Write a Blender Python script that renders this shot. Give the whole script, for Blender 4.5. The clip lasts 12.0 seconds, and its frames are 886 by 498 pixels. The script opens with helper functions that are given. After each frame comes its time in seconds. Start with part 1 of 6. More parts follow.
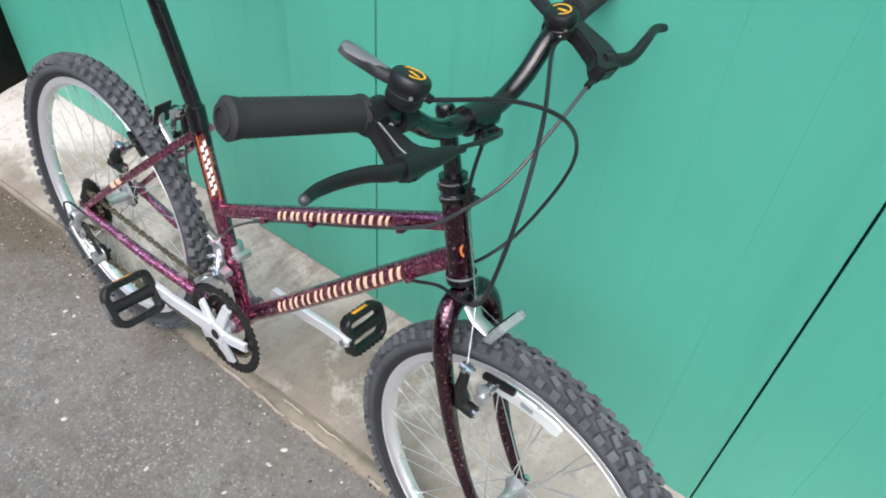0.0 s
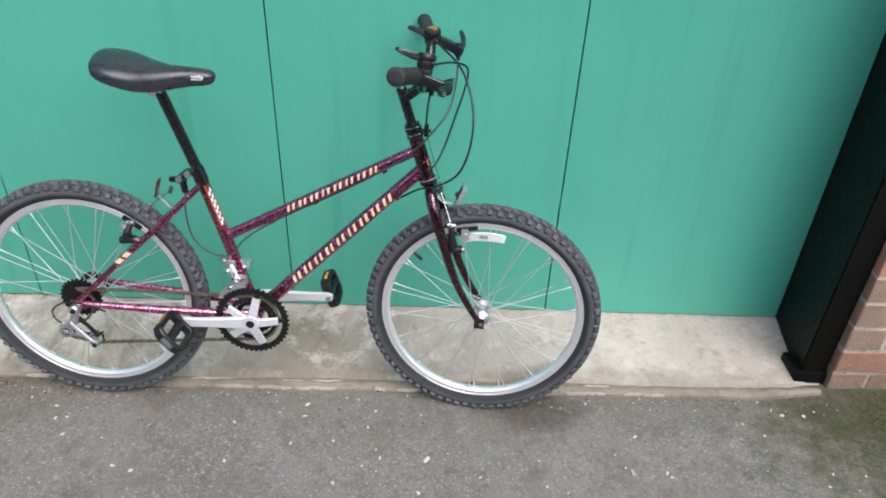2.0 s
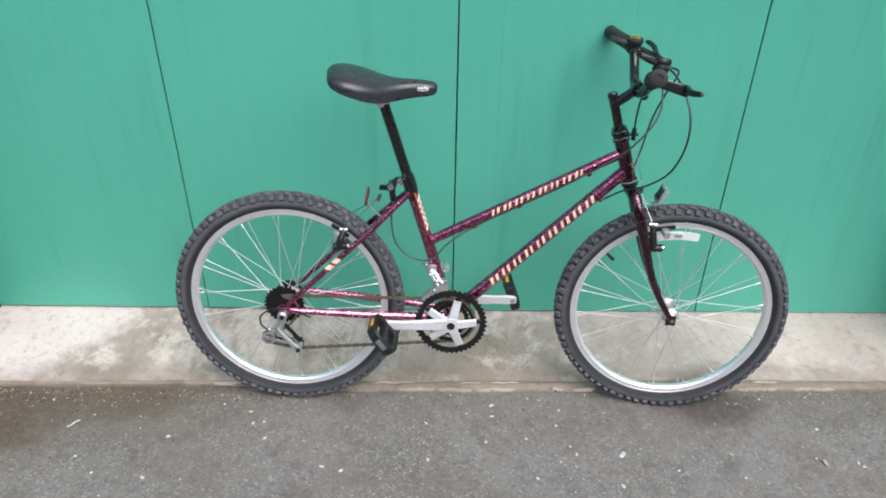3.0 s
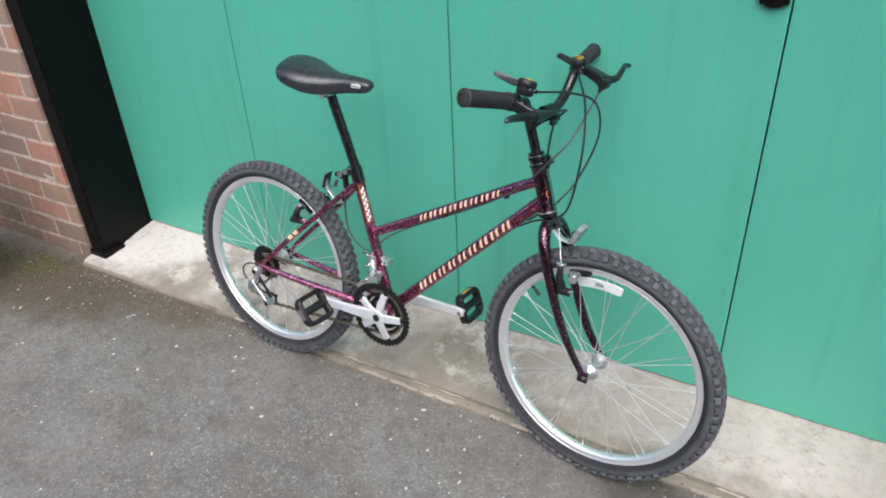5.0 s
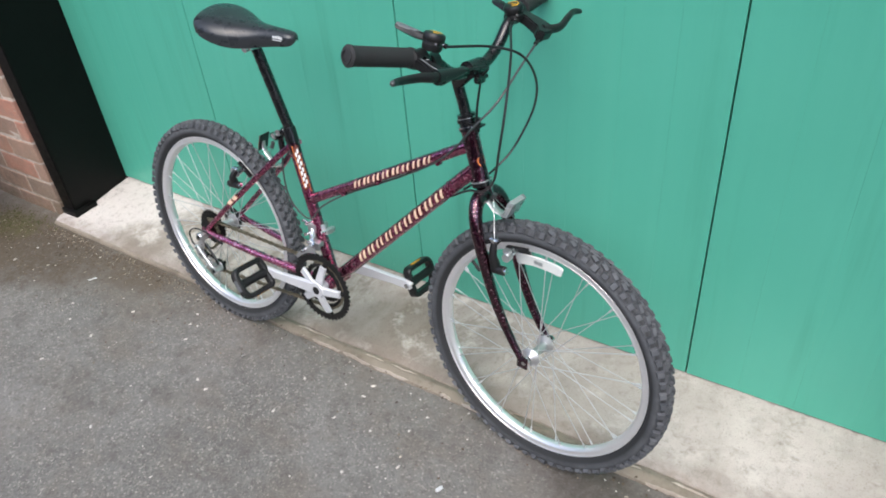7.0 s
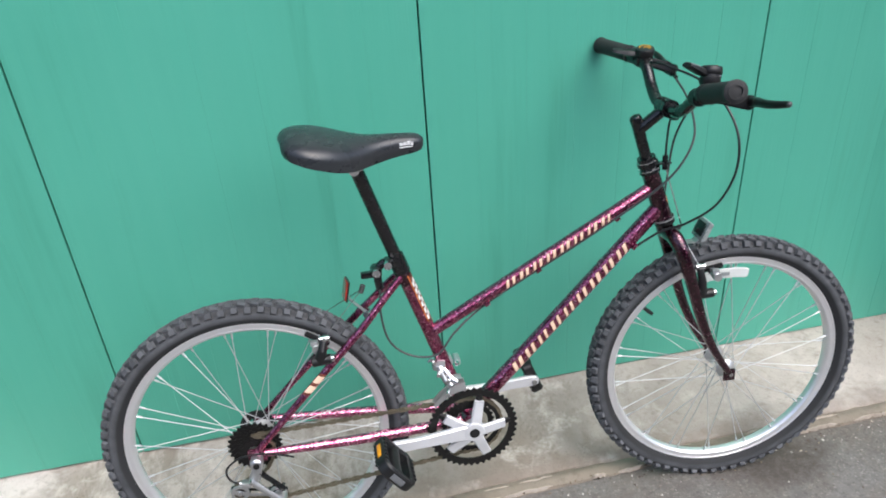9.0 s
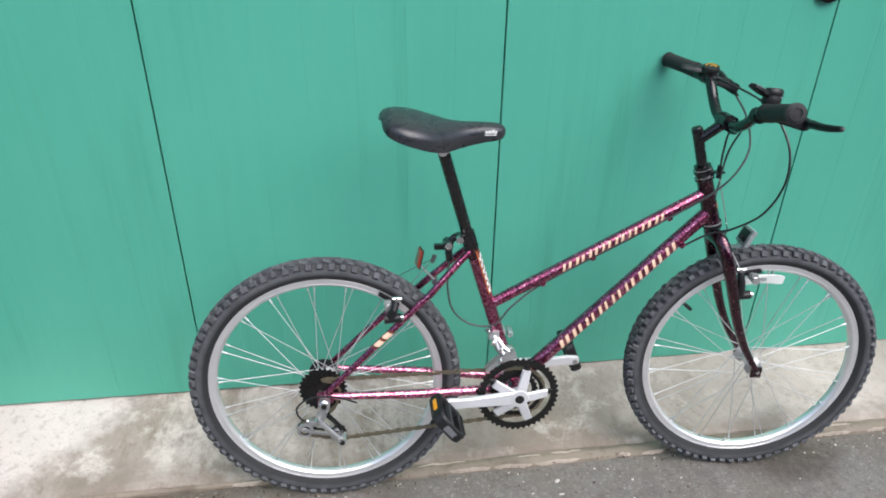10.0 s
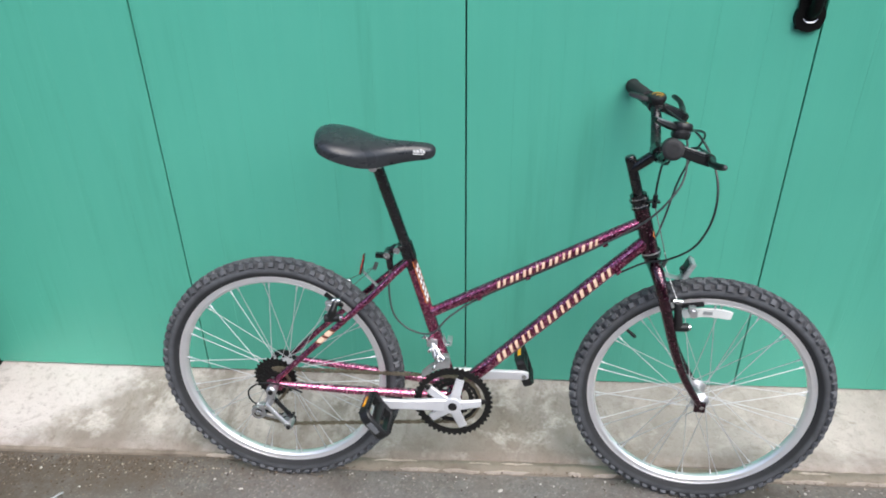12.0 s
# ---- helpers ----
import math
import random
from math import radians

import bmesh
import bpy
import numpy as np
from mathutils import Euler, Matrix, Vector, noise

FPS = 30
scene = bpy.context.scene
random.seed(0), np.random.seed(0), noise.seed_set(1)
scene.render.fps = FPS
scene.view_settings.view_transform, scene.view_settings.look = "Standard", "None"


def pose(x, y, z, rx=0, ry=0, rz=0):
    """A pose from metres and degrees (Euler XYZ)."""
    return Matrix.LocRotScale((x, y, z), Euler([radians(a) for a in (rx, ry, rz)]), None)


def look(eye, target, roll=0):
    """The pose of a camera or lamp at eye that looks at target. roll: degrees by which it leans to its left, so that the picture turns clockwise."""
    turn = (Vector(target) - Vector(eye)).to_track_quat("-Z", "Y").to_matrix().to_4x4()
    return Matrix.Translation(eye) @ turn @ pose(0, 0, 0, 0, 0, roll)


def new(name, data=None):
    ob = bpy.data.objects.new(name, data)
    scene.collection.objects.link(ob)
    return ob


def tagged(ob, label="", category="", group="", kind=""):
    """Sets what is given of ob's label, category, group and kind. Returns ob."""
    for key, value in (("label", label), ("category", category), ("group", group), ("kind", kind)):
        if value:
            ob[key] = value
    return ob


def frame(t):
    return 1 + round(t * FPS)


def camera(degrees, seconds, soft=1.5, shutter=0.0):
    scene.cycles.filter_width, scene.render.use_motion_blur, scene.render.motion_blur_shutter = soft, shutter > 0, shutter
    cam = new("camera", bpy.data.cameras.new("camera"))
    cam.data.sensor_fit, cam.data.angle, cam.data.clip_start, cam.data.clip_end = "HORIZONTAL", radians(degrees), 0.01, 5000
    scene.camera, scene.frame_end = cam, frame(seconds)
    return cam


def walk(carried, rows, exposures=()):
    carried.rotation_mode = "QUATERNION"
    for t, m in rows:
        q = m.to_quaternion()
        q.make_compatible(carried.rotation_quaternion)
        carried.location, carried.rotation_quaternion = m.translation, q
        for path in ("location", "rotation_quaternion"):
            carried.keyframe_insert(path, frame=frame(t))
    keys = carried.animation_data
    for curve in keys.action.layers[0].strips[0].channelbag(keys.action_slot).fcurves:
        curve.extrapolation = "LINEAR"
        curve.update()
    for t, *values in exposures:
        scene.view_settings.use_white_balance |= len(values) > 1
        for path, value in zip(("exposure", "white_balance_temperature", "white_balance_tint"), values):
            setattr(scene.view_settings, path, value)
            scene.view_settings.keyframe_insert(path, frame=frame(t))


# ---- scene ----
cam = camera(64.4, 12.0, 1.85)
ROWS = [
    (0.0, 0.7309, -0.85, 1.3095, 45.428, -3.569, 36.762),
    (0.2, 0.741, -0.9024, 1.326, 46.8029, -4.3584, 36.5211),
    (0.5, 0.709, -1.0627, 1.3533, 49.053, -2.903, 31.615),
    (0.8, 0.693, -1.2272, 1.3749, 50.202, 0.449, 22.006),
    (1.0, 0.6861, -1.3449, 1.4022, 50.997, 0.28, 19.616),
    (1.5, 0.6794, -1.6181, 1.4143, 52.353, -1.254, 12.515),
    (1.8, 0.5283, -1.7241, 1.4492, 54.114, -1.703, 2.797),
    (2.0, 0.4091, -1.7767, 1.4413, 56.086, -2.051, -0.396),
    (2.5, 0.0018, -1.8794, 1.4332, 56.816, -0.267, -1.362),
    (2.7, -0.11, -1.8708, 1.4183, 57.499, -0.711, -1.399),
    (4.3, 0.576, -1.828, 1.4351, 58.869, -2.525, 18.903),
    (4.5, 0.6985, -1.7819, 1.4273, 57.155, -2.767, 24.575),
    (5.0, 0.9166, -1.6289, 1.4145, 58.72, 2.505, 29.269),
    (5.5, 1.1021, -1.4457, 1.4062, 56.466, 4.063, 35.452),
    (6.0, 1.2527, -1.3216, 1.375, 54.202, 0.565, 45.861),
    (6.5, 1.2647, -1.2726, 1.3636, 54.72, 2.343, 45.501),
    (7.0, 1.0513, -1.3582, 1.3698, 54.355, 4.359, 32.564),
    (7.2, 0.8939, -1.4004, 1.3758, 53.546, 6.292, 23.729),
    (7.5, 0.662, -1.4629, 1.353, 53.468, 6.759, 18.492),
    (7.7, 0.5029, -1.462, 1.331, 54.19, 7.755, 14.805),
    (9.3, -0.3451, -1.4596, 1.3195, 61.2, 1.696, -14.692),
    (9.5, -0.376, -1.4628, 1.3128, 60.902, 0.247, -13.489),
    (9.8, -0.372, -1.5653, 1.3405, 61.579, -0.831, -9.256),
    (10.0, -0.3783, -1.5869, 1.3715, 60.053, -0.77, -8.131),
    (10.5, -0.2833, -1.6817, 1.4331, 61.078, -1.849, -6.547),
    (11.0, -0.059, -1.705, 1.4282, 59.192, -2.094, -0.286),
    (11.5, 0.036, -1.6861, 1.4361, 60.458, 0.417, 3.64),
    (12.0, 0.0404, -1.675, 1.4329, 60.292, 0.781, 3.166),
]
walk(cam, [(t, pose(x, y, z, rx, ry, rz)) for t, x, y, z, rx, ry, rz in ROWS], [(0.0, 1.00), (0.6, 1.08), (1.2, 1.02), (1.6, 0.98), (2.1, 0.88), (12.0, 0.85)])
# ---- end camera ----
# light and exposure
world = bpy.data.worlds.new("overcast_sky")
scene.world = world
world.use_nodes = True
wn = world.node_tree
sky = wn.nodes.new("ShaderNodeTexSky")
sky.sky_type = "NISHITA"
sky.sun_disc = False
sky.sun_elevation = radians(58)
sky.sun_rotation = radians(155)
sky.air_density, sky.dust_density, sky.ozone_density = 1.0, 3.0, 1.0
bg = wn.nodes["Background"]
bg.inputs["Strength"].default_value = 0.15
wn.links.new(sky.outputs["Color"], bg.inputs["Color"])
sun = new("sun", bpy.data.lights.new("sun", "SUN"))
sun.data.energy, sun.data.angle, sun.data.color = 1.6, radians(60), (0.98, 0.98, 1.0)
sun.matrix_world = look((1.3, -2.8, 4.2), (0, 0, 0))


# ---- materials ----
def srgb(r, g, b):
    f = lambda c: c / 12.92 if c <= 0.04045 else ((c + 0.055) / 1.055) ** 2.4
    return (f(r / 255), f(g / 255), f(b / 255), 1.0)


class Mat:
    """A node material with a principled shader and short helpers."""

    def __init__(self, name, rough=0.5, metal=0.0, coat=0.0, spec=0.5):
        self.m = bpy.data.materials.new(name)
        self.m.use_nodes = True
        self.t = self.m.node_tree
        self.b = self.t.nodes["Principled BSDF"]
        self.b.inputs["Roughness"].default_value = rough
        self.b.inputs["Metallic"].default_value = metal
        self.b.inputs["Coat Weight"].default_value = coat
        self.b.inputs["Coat Roughness"].default_value = 0.08
        self.b.inputs["Specular IOR Level"].default_value = spec
        self.co = self.t.nodes.new("ShaderNodeTexCoord").outputs["Object"]

    def node(self, kind, **inputs):
        n = self.t.nodes.new(kind)
        for k, v in inputs.items():
            self.put(n.inputs[k.replace("_", " ")], v)
        return n

    def put(self, socket, v):
        if isinstance(v, bpy.types.NodeSocket):
            self.t.links.new(v, socket)
        else:
            socket.default_value = v

    def stretch(self, sx, sy, sz, vec=None):
        n = self.node("ShaderNodeMapping", Scale=(sx, sy, sz))
        self.put(n.inputs["Vector"], vec or self.co)
        return n.outputs["Vector"]

    def world_co(self):
        return self.t.nodes.new("ShaderNodeNewGeometry").outputs["Position"]

    def noise(self, scale, detail=3.0, rough=0.55, vec=None):
        n = self.node("ShaderNodeTexNoise", Scale=scale, Detail=detail, Roughness=rough)
        self.put(n.inputs["Vector"], vec or self.co)
        return n.outputs["Fac"]

    def cells(self, scale, feature="F1", vec=None, out="Distance", rand=1.0):
        n = self.node("ShaderNodeTexVoronoi", Scale=scale, Randomness=rand)
        n.feature = feature
        self.put(n.inputs["Vector"], vec or self.co)
        return n.outputs[out]

    def ramp(self, fac, *stops):
        n = self.t.nodes.new("ShaderNodeValToRGB")
        el = n.color_ramp.elements
        while len(el) < len(stops):
            el.new(0.5)
        for e, (p, c) in zip(el, stops):
            e.position = p
            e.color = c if hasattr(c, "__len__") else (c, c, c, 1)
        self.put(n.inputs["Fac"], fac)
        return n.outputs["Color"]

    def mix(self, fac, a, b, how="MIX"):
        n = self.t.nodes.new("ShaderNodeMix")
        n.data_type, n.blend_type = "RGBA", how
        self.put(n.inputs[0], fac)
        self.put(n.inputs[6], a)
        self.put(n.inputs[7], b)
        return n.outputs[2]

    def maths(self, how, a, b=0.0):
        n = self.t.nodes.new("ShaderNodeMath")
        n.operation = how
        self.put(n.inputs[0], a)
        self.put(n.inputs[1], b)
        return n.outputs[0]

    def color(self, v):
        self.put(self.b.inputs["Base Color"], v)
        return self

    def rough(self, v):
        self.put(self.b.inputs["Roughness"], v)
        return self

    def bump(self, height, strength=0.3, distance=0.002):
        n = self.node("ShaderNodeBump", Strength=strength, Distance=distance, Height=height)
        self.put(self.b.inputs["Normal"], n.outputs["Normal"])
        return self


def plain(name, c, rough=0.5, metal=0.0, coat=0.0, spread=0.25, scale=60.0, grain=0.1, dist=0.0005, spec=0.5):
    """A colour with slight unevenness of tone and gloss."""
    m = Mat(name, rough, metal, coat, spec)
    big, fine = m.noise(scale * 0.15, 3), m.noise(scale * 8, 2)
    lo = tuple(x * (1 - spread) for x in c[:3]) + (1,)
    hi = tuple(min(1, x * (1 + spread)) for x in c[:3]) + (1,)
    m.color(m.mix(big, lo, hi))
    m.rough(m.ramp(m.noise(scale, 3), (0.3, max(0.02, rough - 0.08)), (0.7, min(1, rough + 0.08))))
    if grain:
        m.bump(fine, grain, dist)
    return m.m


def green_paint():
    m = Mat("green_gloss_paint", 0.35)
    p = m.world_co()
    streak = m.noise(1.0, 4, 0.6, m.stretch(34, 34, 1.1, p))
    broad = m.noise(1.6, 3, 0.5, p)
    run = m.noise(1.0, 5, 0.65, m.stretch(11, 11, 0.8, p))
    c = m.mix(broad, srgb(70, 156, 134), srgb(84, 173, 151))
    c = m.mix(m.ramp(streak, (0.35, 0.0), (0.75, 0.12)), c, srgb(98, 183, 160))
    c = m.mix(m.ramp(run, (0.56, 0.0), (0.74, 0.5)), c, srgb(64, 142, 120))
    m.color(c)
    m.rough(m.ramp(m.noise(1.0, 4, 0.6, m.stretch(20, 20, 2, p)), (0.3, 0.32), (0.7, 0.46)))
    h = m.maths("ADD", m.noise(1.0, 3, 0.6, m.stretch(160, 160, 4, p)), m.noise(7.0, 2, 0.5, p))
    return m.bump(h, 0.25, 0.0015).m


def tarmac():
    m = Mat("worn_tarmac", 0.85)
    p = m.world_co()
    sep = m.t.nodes.new("ShaderNodeSeparateColor")
    m.put(sep.inputs[0], m.cells(230, vec=p, out="Color"))
    tone = m.ramp(sep.outputs[0], (0.0, srgb(93, 91, 88)), (0.5, srgb(104, 102, 99)), (0.88, srgb(114, 112, 107)), (0.99, srgb(149, 145, 137)))
    gap = m.ramp(m.cells(230, "DISTANCE_TO_EDGE", p), (0.02, 0.93), (0.16, 1.0))
    c = m.mix(1.0, tone, gap, "MULTIPLY")
    c = m.mix(m.ramp(m.noise(1.7, 5, 0.62, p), (0.40, 0.0), (0.66, 0.55)), c, srgb(128, 126, 123))
    c = m.mix(m.ramp(m.noise(3.6, 6, 0.68, m.stretch(1, 1.4, 1, p)), (0.48, 0.0), (0.64, 0.55)), c, srgb(104, 96, 87))
    c = m.mix(m.ramp(m.noise(8.0, 6, 0.70, p), (0.52, 0.0), (0.66, 0.60)), c, srgb(86, 83, 79))
    c = m.mix(m.ramp(m.noise(22, 5, 0.7, p), (0.54, 0.0), (0.68, 0.55)), c, srgb(82, 78, 72))
    c = m.mix(m.ramp(m.noise(34, 5, 0.7, m.stretch(1.3, 1, 1, p)), (0.56, 0.0), (0.70, 0.45)), c, srgb(132, 129, 123))
    c = m.mix(m.ramp(m.noise(85, 3, 0.6, p), (0.54, 0.0), (0.68, 0.5)), c, srgb(76, 72, 67))
    c = m.mix(m.ramp(m.noise(120, 3, 0.6, p), (0.60, 0.0), (0.72, 0.4)), c, srgb(147, 143, 135))
    c = m.mix(m.ramp(m.noise(520, 2, 0.5, p), (0.70, 0.0), (0.76, 0.2)), c, srgb(160, 156, 150))
    # brown dirt along the sill and green moss by the walls, with ragged outlines
    xyz = m.t.nodes.new("ShaderNodeSeparateXYZ")
    m.put(xyz.inputs[0], p)
    rag = m.maths("MULTIPLY", m.noise(9.0, 5, 0.7, p), 0.34)
    edge = m.maths("ADD", m.maths("MULTIPLY", xyz.outputs["Y"], 1.0), rag)
    left = m.ramp(m.maths("ADD", m.maths("MULTIPLY", xyz.outputs["X"], -0.5), 0.2), (0.2, 0.45), (0.7, 1.0))
    dirt = m.mix(1.0, m.ramp(m.maths("ADD", edge, 0.8), (0.40, 0.0), (0.64, 0.9)), left, "MULTIPLY")
    c = m.mix(m.mix(1.0, dirt, m.ramp(m.noise(60, 4, 0.7, p), (0.35, 0.25), (0.62, 1.0)), "MULTIPLY"), c, srgb(96, 86, 75))
    for cx, cy, r, tint in ((-1.42, -0.46, 0.50, (74, 64, 51)), (-2.0, -0.55, 0.75, (78, 70, 57)), (-0.95, -0.37, 0.26, (86, 76, 64)), (0.72, -0.41, 0.20, (70, 64, 58)), (1.62, -0.38, 0.32, (76, 69, 60)), (1.96, -0.50, 0.84, (46, 52, 12)), (-1.66, -0.40, 0.18, (78, 76, 44)), (-1.98, -0.46, 0.28, (72, 72, 38))):
        d = m.t.nodes.new("ShaderNodeVectorMath")
        d.operation = "DISTANCE"
        m.put(d.inputs[0], m.stretch(1, 2.0, 1, p))
        d.inputs[1].default_value = (cx, cy * 2.0, 0)
        f = m.maths("ADD", m.maths("MULTIPLY", d.outputs["Value"], 1.0 / r), m.maths("MULTIPLY", m.noise(14, 5, 0.7, p), 1.1))
        patch = m.mix(1.0, m.ramp(m.maths("MULTIPLY", f, 0.5), (0.50, 0.95), (0.74, 0.0)), m.ramp(m.noise(75, 4, 0.7, p), (0.36, 0.6), (0.6, 1.0)), "MULTIPLY")
        c = m.mix(patch, c, srgb(*tint))
    m.color(c)
    h = m.maths("ADD", m.maths("MULTIPLY", m.cells(230, "SMOOTH_F1", p), -1.0), m.maths("MULTIPLY", m.noise(30, 4, 0.6, p), 0.8))
    return m.bump(h, 0.2, 0.003).m


def concrete(name="pale_concrete", a=(202, 192, 184), b=(178, 168, 160), d=(142, 130, 120)):
    m = Mat(name, 0.85)
    p = m.world_co()
    c = m.mix(m.noise(3.2, 5, 0.6, p), srgb(*b), srgb(*a))
    c = m.mix(m.ramp(m.noise(6.5, 5, 0.65, m.stretch(1, 1.5, 1, p)), (0.5, 0.0), (0.72, 0.8)), c, srgb(*d))
    c = m.mix(m.ramp(m.noise(45, 4, 0.6, p), (0.54, 0.0), (0.75, 0.5)), c, srgb(*d))
    c = m.mix(m.ramp(m.noise(300, 2, 0.5, p), (0.6, 0.0), (0.72, 0.4)), c, srgb(105, 97, 88))
    m.color(c)
    h = m.maths("ADD", m.noise(60, 5, 0.65, p), m.noise(400, 2, 0.5, p))
    return m.bump(h, 0.4, 0.002).m


def sill_concrete():
    """Grey-brown old concrete with a paler, newer cement skim over its left end."""
    m = Mat("stained_sill_concrete", 0.85)
    p = m.world_co()
    xyz = m.t.nodes.new("ShaderNodeSeparateXYZ")
    m.put(xyz.inputs[0], p)
    c = m.mix(m.noise(3.2, 5, 0.6, p), srgb(165, 156, 148), srgb(200, 190, 182))
    c = m.mix(m.ramp(m.noise(2.3, 5, 0.6, m.stretch(1, 0.6, 1, p)), (0.42, 0.0), (0.60, 0.9)), c, srgb(136, 126, 116))
    c = m.mix(m.ramp(m.noise(8.0, 5, 0.7, m.stretch(1.6, 0.7, 1, p)), (0.50, 0.0), (0.64, 0.75)), c, srgb(126, 116, 104))
    c = m.mix(m.ramp(m.noise(26.0, 5, 0.7, m.stretch(1.2, 0.8, 1, p)), (0.54, 0.0), (0.68, 0.5)), c, srgb(120, 110, 98))
    c = m.mix(m.ramp(m.noise(11.0, 4, 0.7, m.stretch(1, 1, 1, p)), (0.54, 0.0), (0.68, 0.75)), c, srgb(206, 198, 190))
    c = m.mix(m.ramp(m.maths("ADD", xyz.outputs["X"], m.maths("MULTIPLY", m.noise(4.0, 5, 0.7, p), 0.5)), (0.45, 0.0), (0.95, 0.6)), c, m.mix(m.noise(9, 4, 0.6, p), srgb(171, 162, 154), srgb(201, 193, 185)))
    edge = m.maths("ADD", m.maths("ADD", xyz.outputs["X"], m.maths("MULTIPLY", xyz.outputs["Y"], -0.75)), m.maths("MULTIPLY", m.noise(5.0, 6, 0.7, p), 0.5))
    skim = m.ramp(m.maths("ADD", edge, 1.0), (0.20, 0.9), (0.34, 0.0))
    c = m.mix(skim, c, m.mix(m.noise(6, 4, 0.6, p), srgb(192, 183, 179), srgb(215, 207, 202)))
    # grime gathered along the front edge
    grime = m.maths("ADD", xyz.outputs["Y"], m.maths("MULTIPLY", m.noise(16, 5, 0.7, m.stretch(0.6, 1, 1, p)), 0.2))
    c = m.mix(m.ramp(m.maths("ADD", grime, 0.4), (0.16, 0.75), (0.26, 0.0)), c, srgb(120, 108, 98))
    c = m.mix(m.ramp(m.noise(45, 4, 0.6, p), (0.54, 0.0), (0.75, 0.55)), c, srgb(124, 113, 101))
    c = m.mix(m.ramp(m.noise(300, 2, 0.5, p), (0.6, 0.0), (0.72, 0.5)), c, srgb(95, 87, 78))
    m.color(c)
    h = m.maths("ADD", m.noise(60, 5, 0.65, p), m.noise(400, 2, 0.5, p))
    return m.bump(h, 0.45, 0.002).m


def algae(m, c, p):
    """Olive-brown growth in ragged patches low on the walls."""
    xyz = m.t.nodes.new("ShaderNodeSeparateXYZ")
    m.put(xyz.inputs[0], p)
    f = m.maths("ADD", xyz.outputs["Z"], m.maths("MULTIPLY", m.noise(5.5, 6, 0.7, p), 0.9))
    return m.mix(m.mix(1.0, m.ramp(f, (0.45, 0.85), (0.75, 0.0)), m.ramp(m.noise(40, 4, 0.7, p), (0.35, 0.4), (0.6, 1.0)), "MULTIPLY"), c, srgb(104, 92, 72))


def mortar():
    m = Mat("dirty_lime_mortar", 0.9)
    p = m.world_co()
    c = m.mix(m.noise(14, 5, 0.65, p), srgb(176, 162, 150), srgb(214, 202, 190))
    c = m.mix(m.ramp(m.noise(50, 4, 0.65, p), (0.5, 0.0), (0.7, 0.8)), c, srgb(122, 108, 96))
    m.color(algae(m, c, p))
    return m.bump(m.noise(150, 4, 0.7, p), 0.6, 0.003).m


def debris():
    """Crumbs and flakes of many browns and greys."""
    m = Mat("mixed_debris", 0.9)
    g = m.t.nodes.new("ShaderNodeNewGeometry").outputs["Random Per Island"]
    m.color(m.ramp(g, (0.0, srgb(58, 47, 38)), (0.45, srgb(88, 74, 60)), (0.7, srgb(108, 95, 80)), (0.93, srgb(126, 114, 98)), (0.985, srgb(170, 160, 146))))
    return m.m


def brick_clay():
    m = Mat("red_brown_brick", 0.88)
    info = m.t.nodes.new("ShaderNodeObjectInfo")
    c = m.ramp(info.outputs["Random"], (0.0, srgb(152, 128, 112)), (0.25, srgb(164, 132, 114)), (0.5, srgb(142, 122, 108)), (0.75, srgb(180, 126, 107)), (0.9, srgb(158, 125, 106)), (1.0, srgb(136, 118, 106)))
    p = m.world_co()
    c = m.mix(m.ramp(m.noise(30, 5, 0.65, p), (0.4, 0.0), (0.75, 0.7)), c, srgb(136, 117, 106))
    c = m.mix(m.ramp(m.noise(130, 3, 0.6, p), (0.58, 0.0), (0.75, 0.6)), c, srgb(190, 170, 156))
    m.color(algae(m, c, p))
    return m.bump(m.maths("ADD", m.noise(60, 5, 0.7, p), m.noise(400, 2, 0.5, p)), 0.8, 0.004).m


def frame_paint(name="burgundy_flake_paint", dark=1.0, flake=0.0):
    """Lacquered metal flake: marbled black and burgundy, with pale pink sky glints put into the colour."""
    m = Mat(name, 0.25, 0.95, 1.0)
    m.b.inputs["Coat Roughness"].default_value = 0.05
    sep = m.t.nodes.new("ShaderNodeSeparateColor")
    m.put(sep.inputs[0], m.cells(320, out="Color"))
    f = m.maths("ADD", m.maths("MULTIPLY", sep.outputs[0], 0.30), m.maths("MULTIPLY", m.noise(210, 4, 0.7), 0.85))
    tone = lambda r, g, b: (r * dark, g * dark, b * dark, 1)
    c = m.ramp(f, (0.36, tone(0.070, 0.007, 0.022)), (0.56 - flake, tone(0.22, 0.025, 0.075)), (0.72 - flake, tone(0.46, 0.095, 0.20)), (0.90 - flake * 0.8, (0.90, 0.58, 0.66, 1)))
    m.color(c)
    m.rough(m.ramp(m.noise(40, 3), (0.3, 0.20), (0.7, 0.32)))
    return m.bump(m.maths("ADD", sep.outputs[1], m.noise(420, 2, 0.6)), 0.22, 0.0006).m


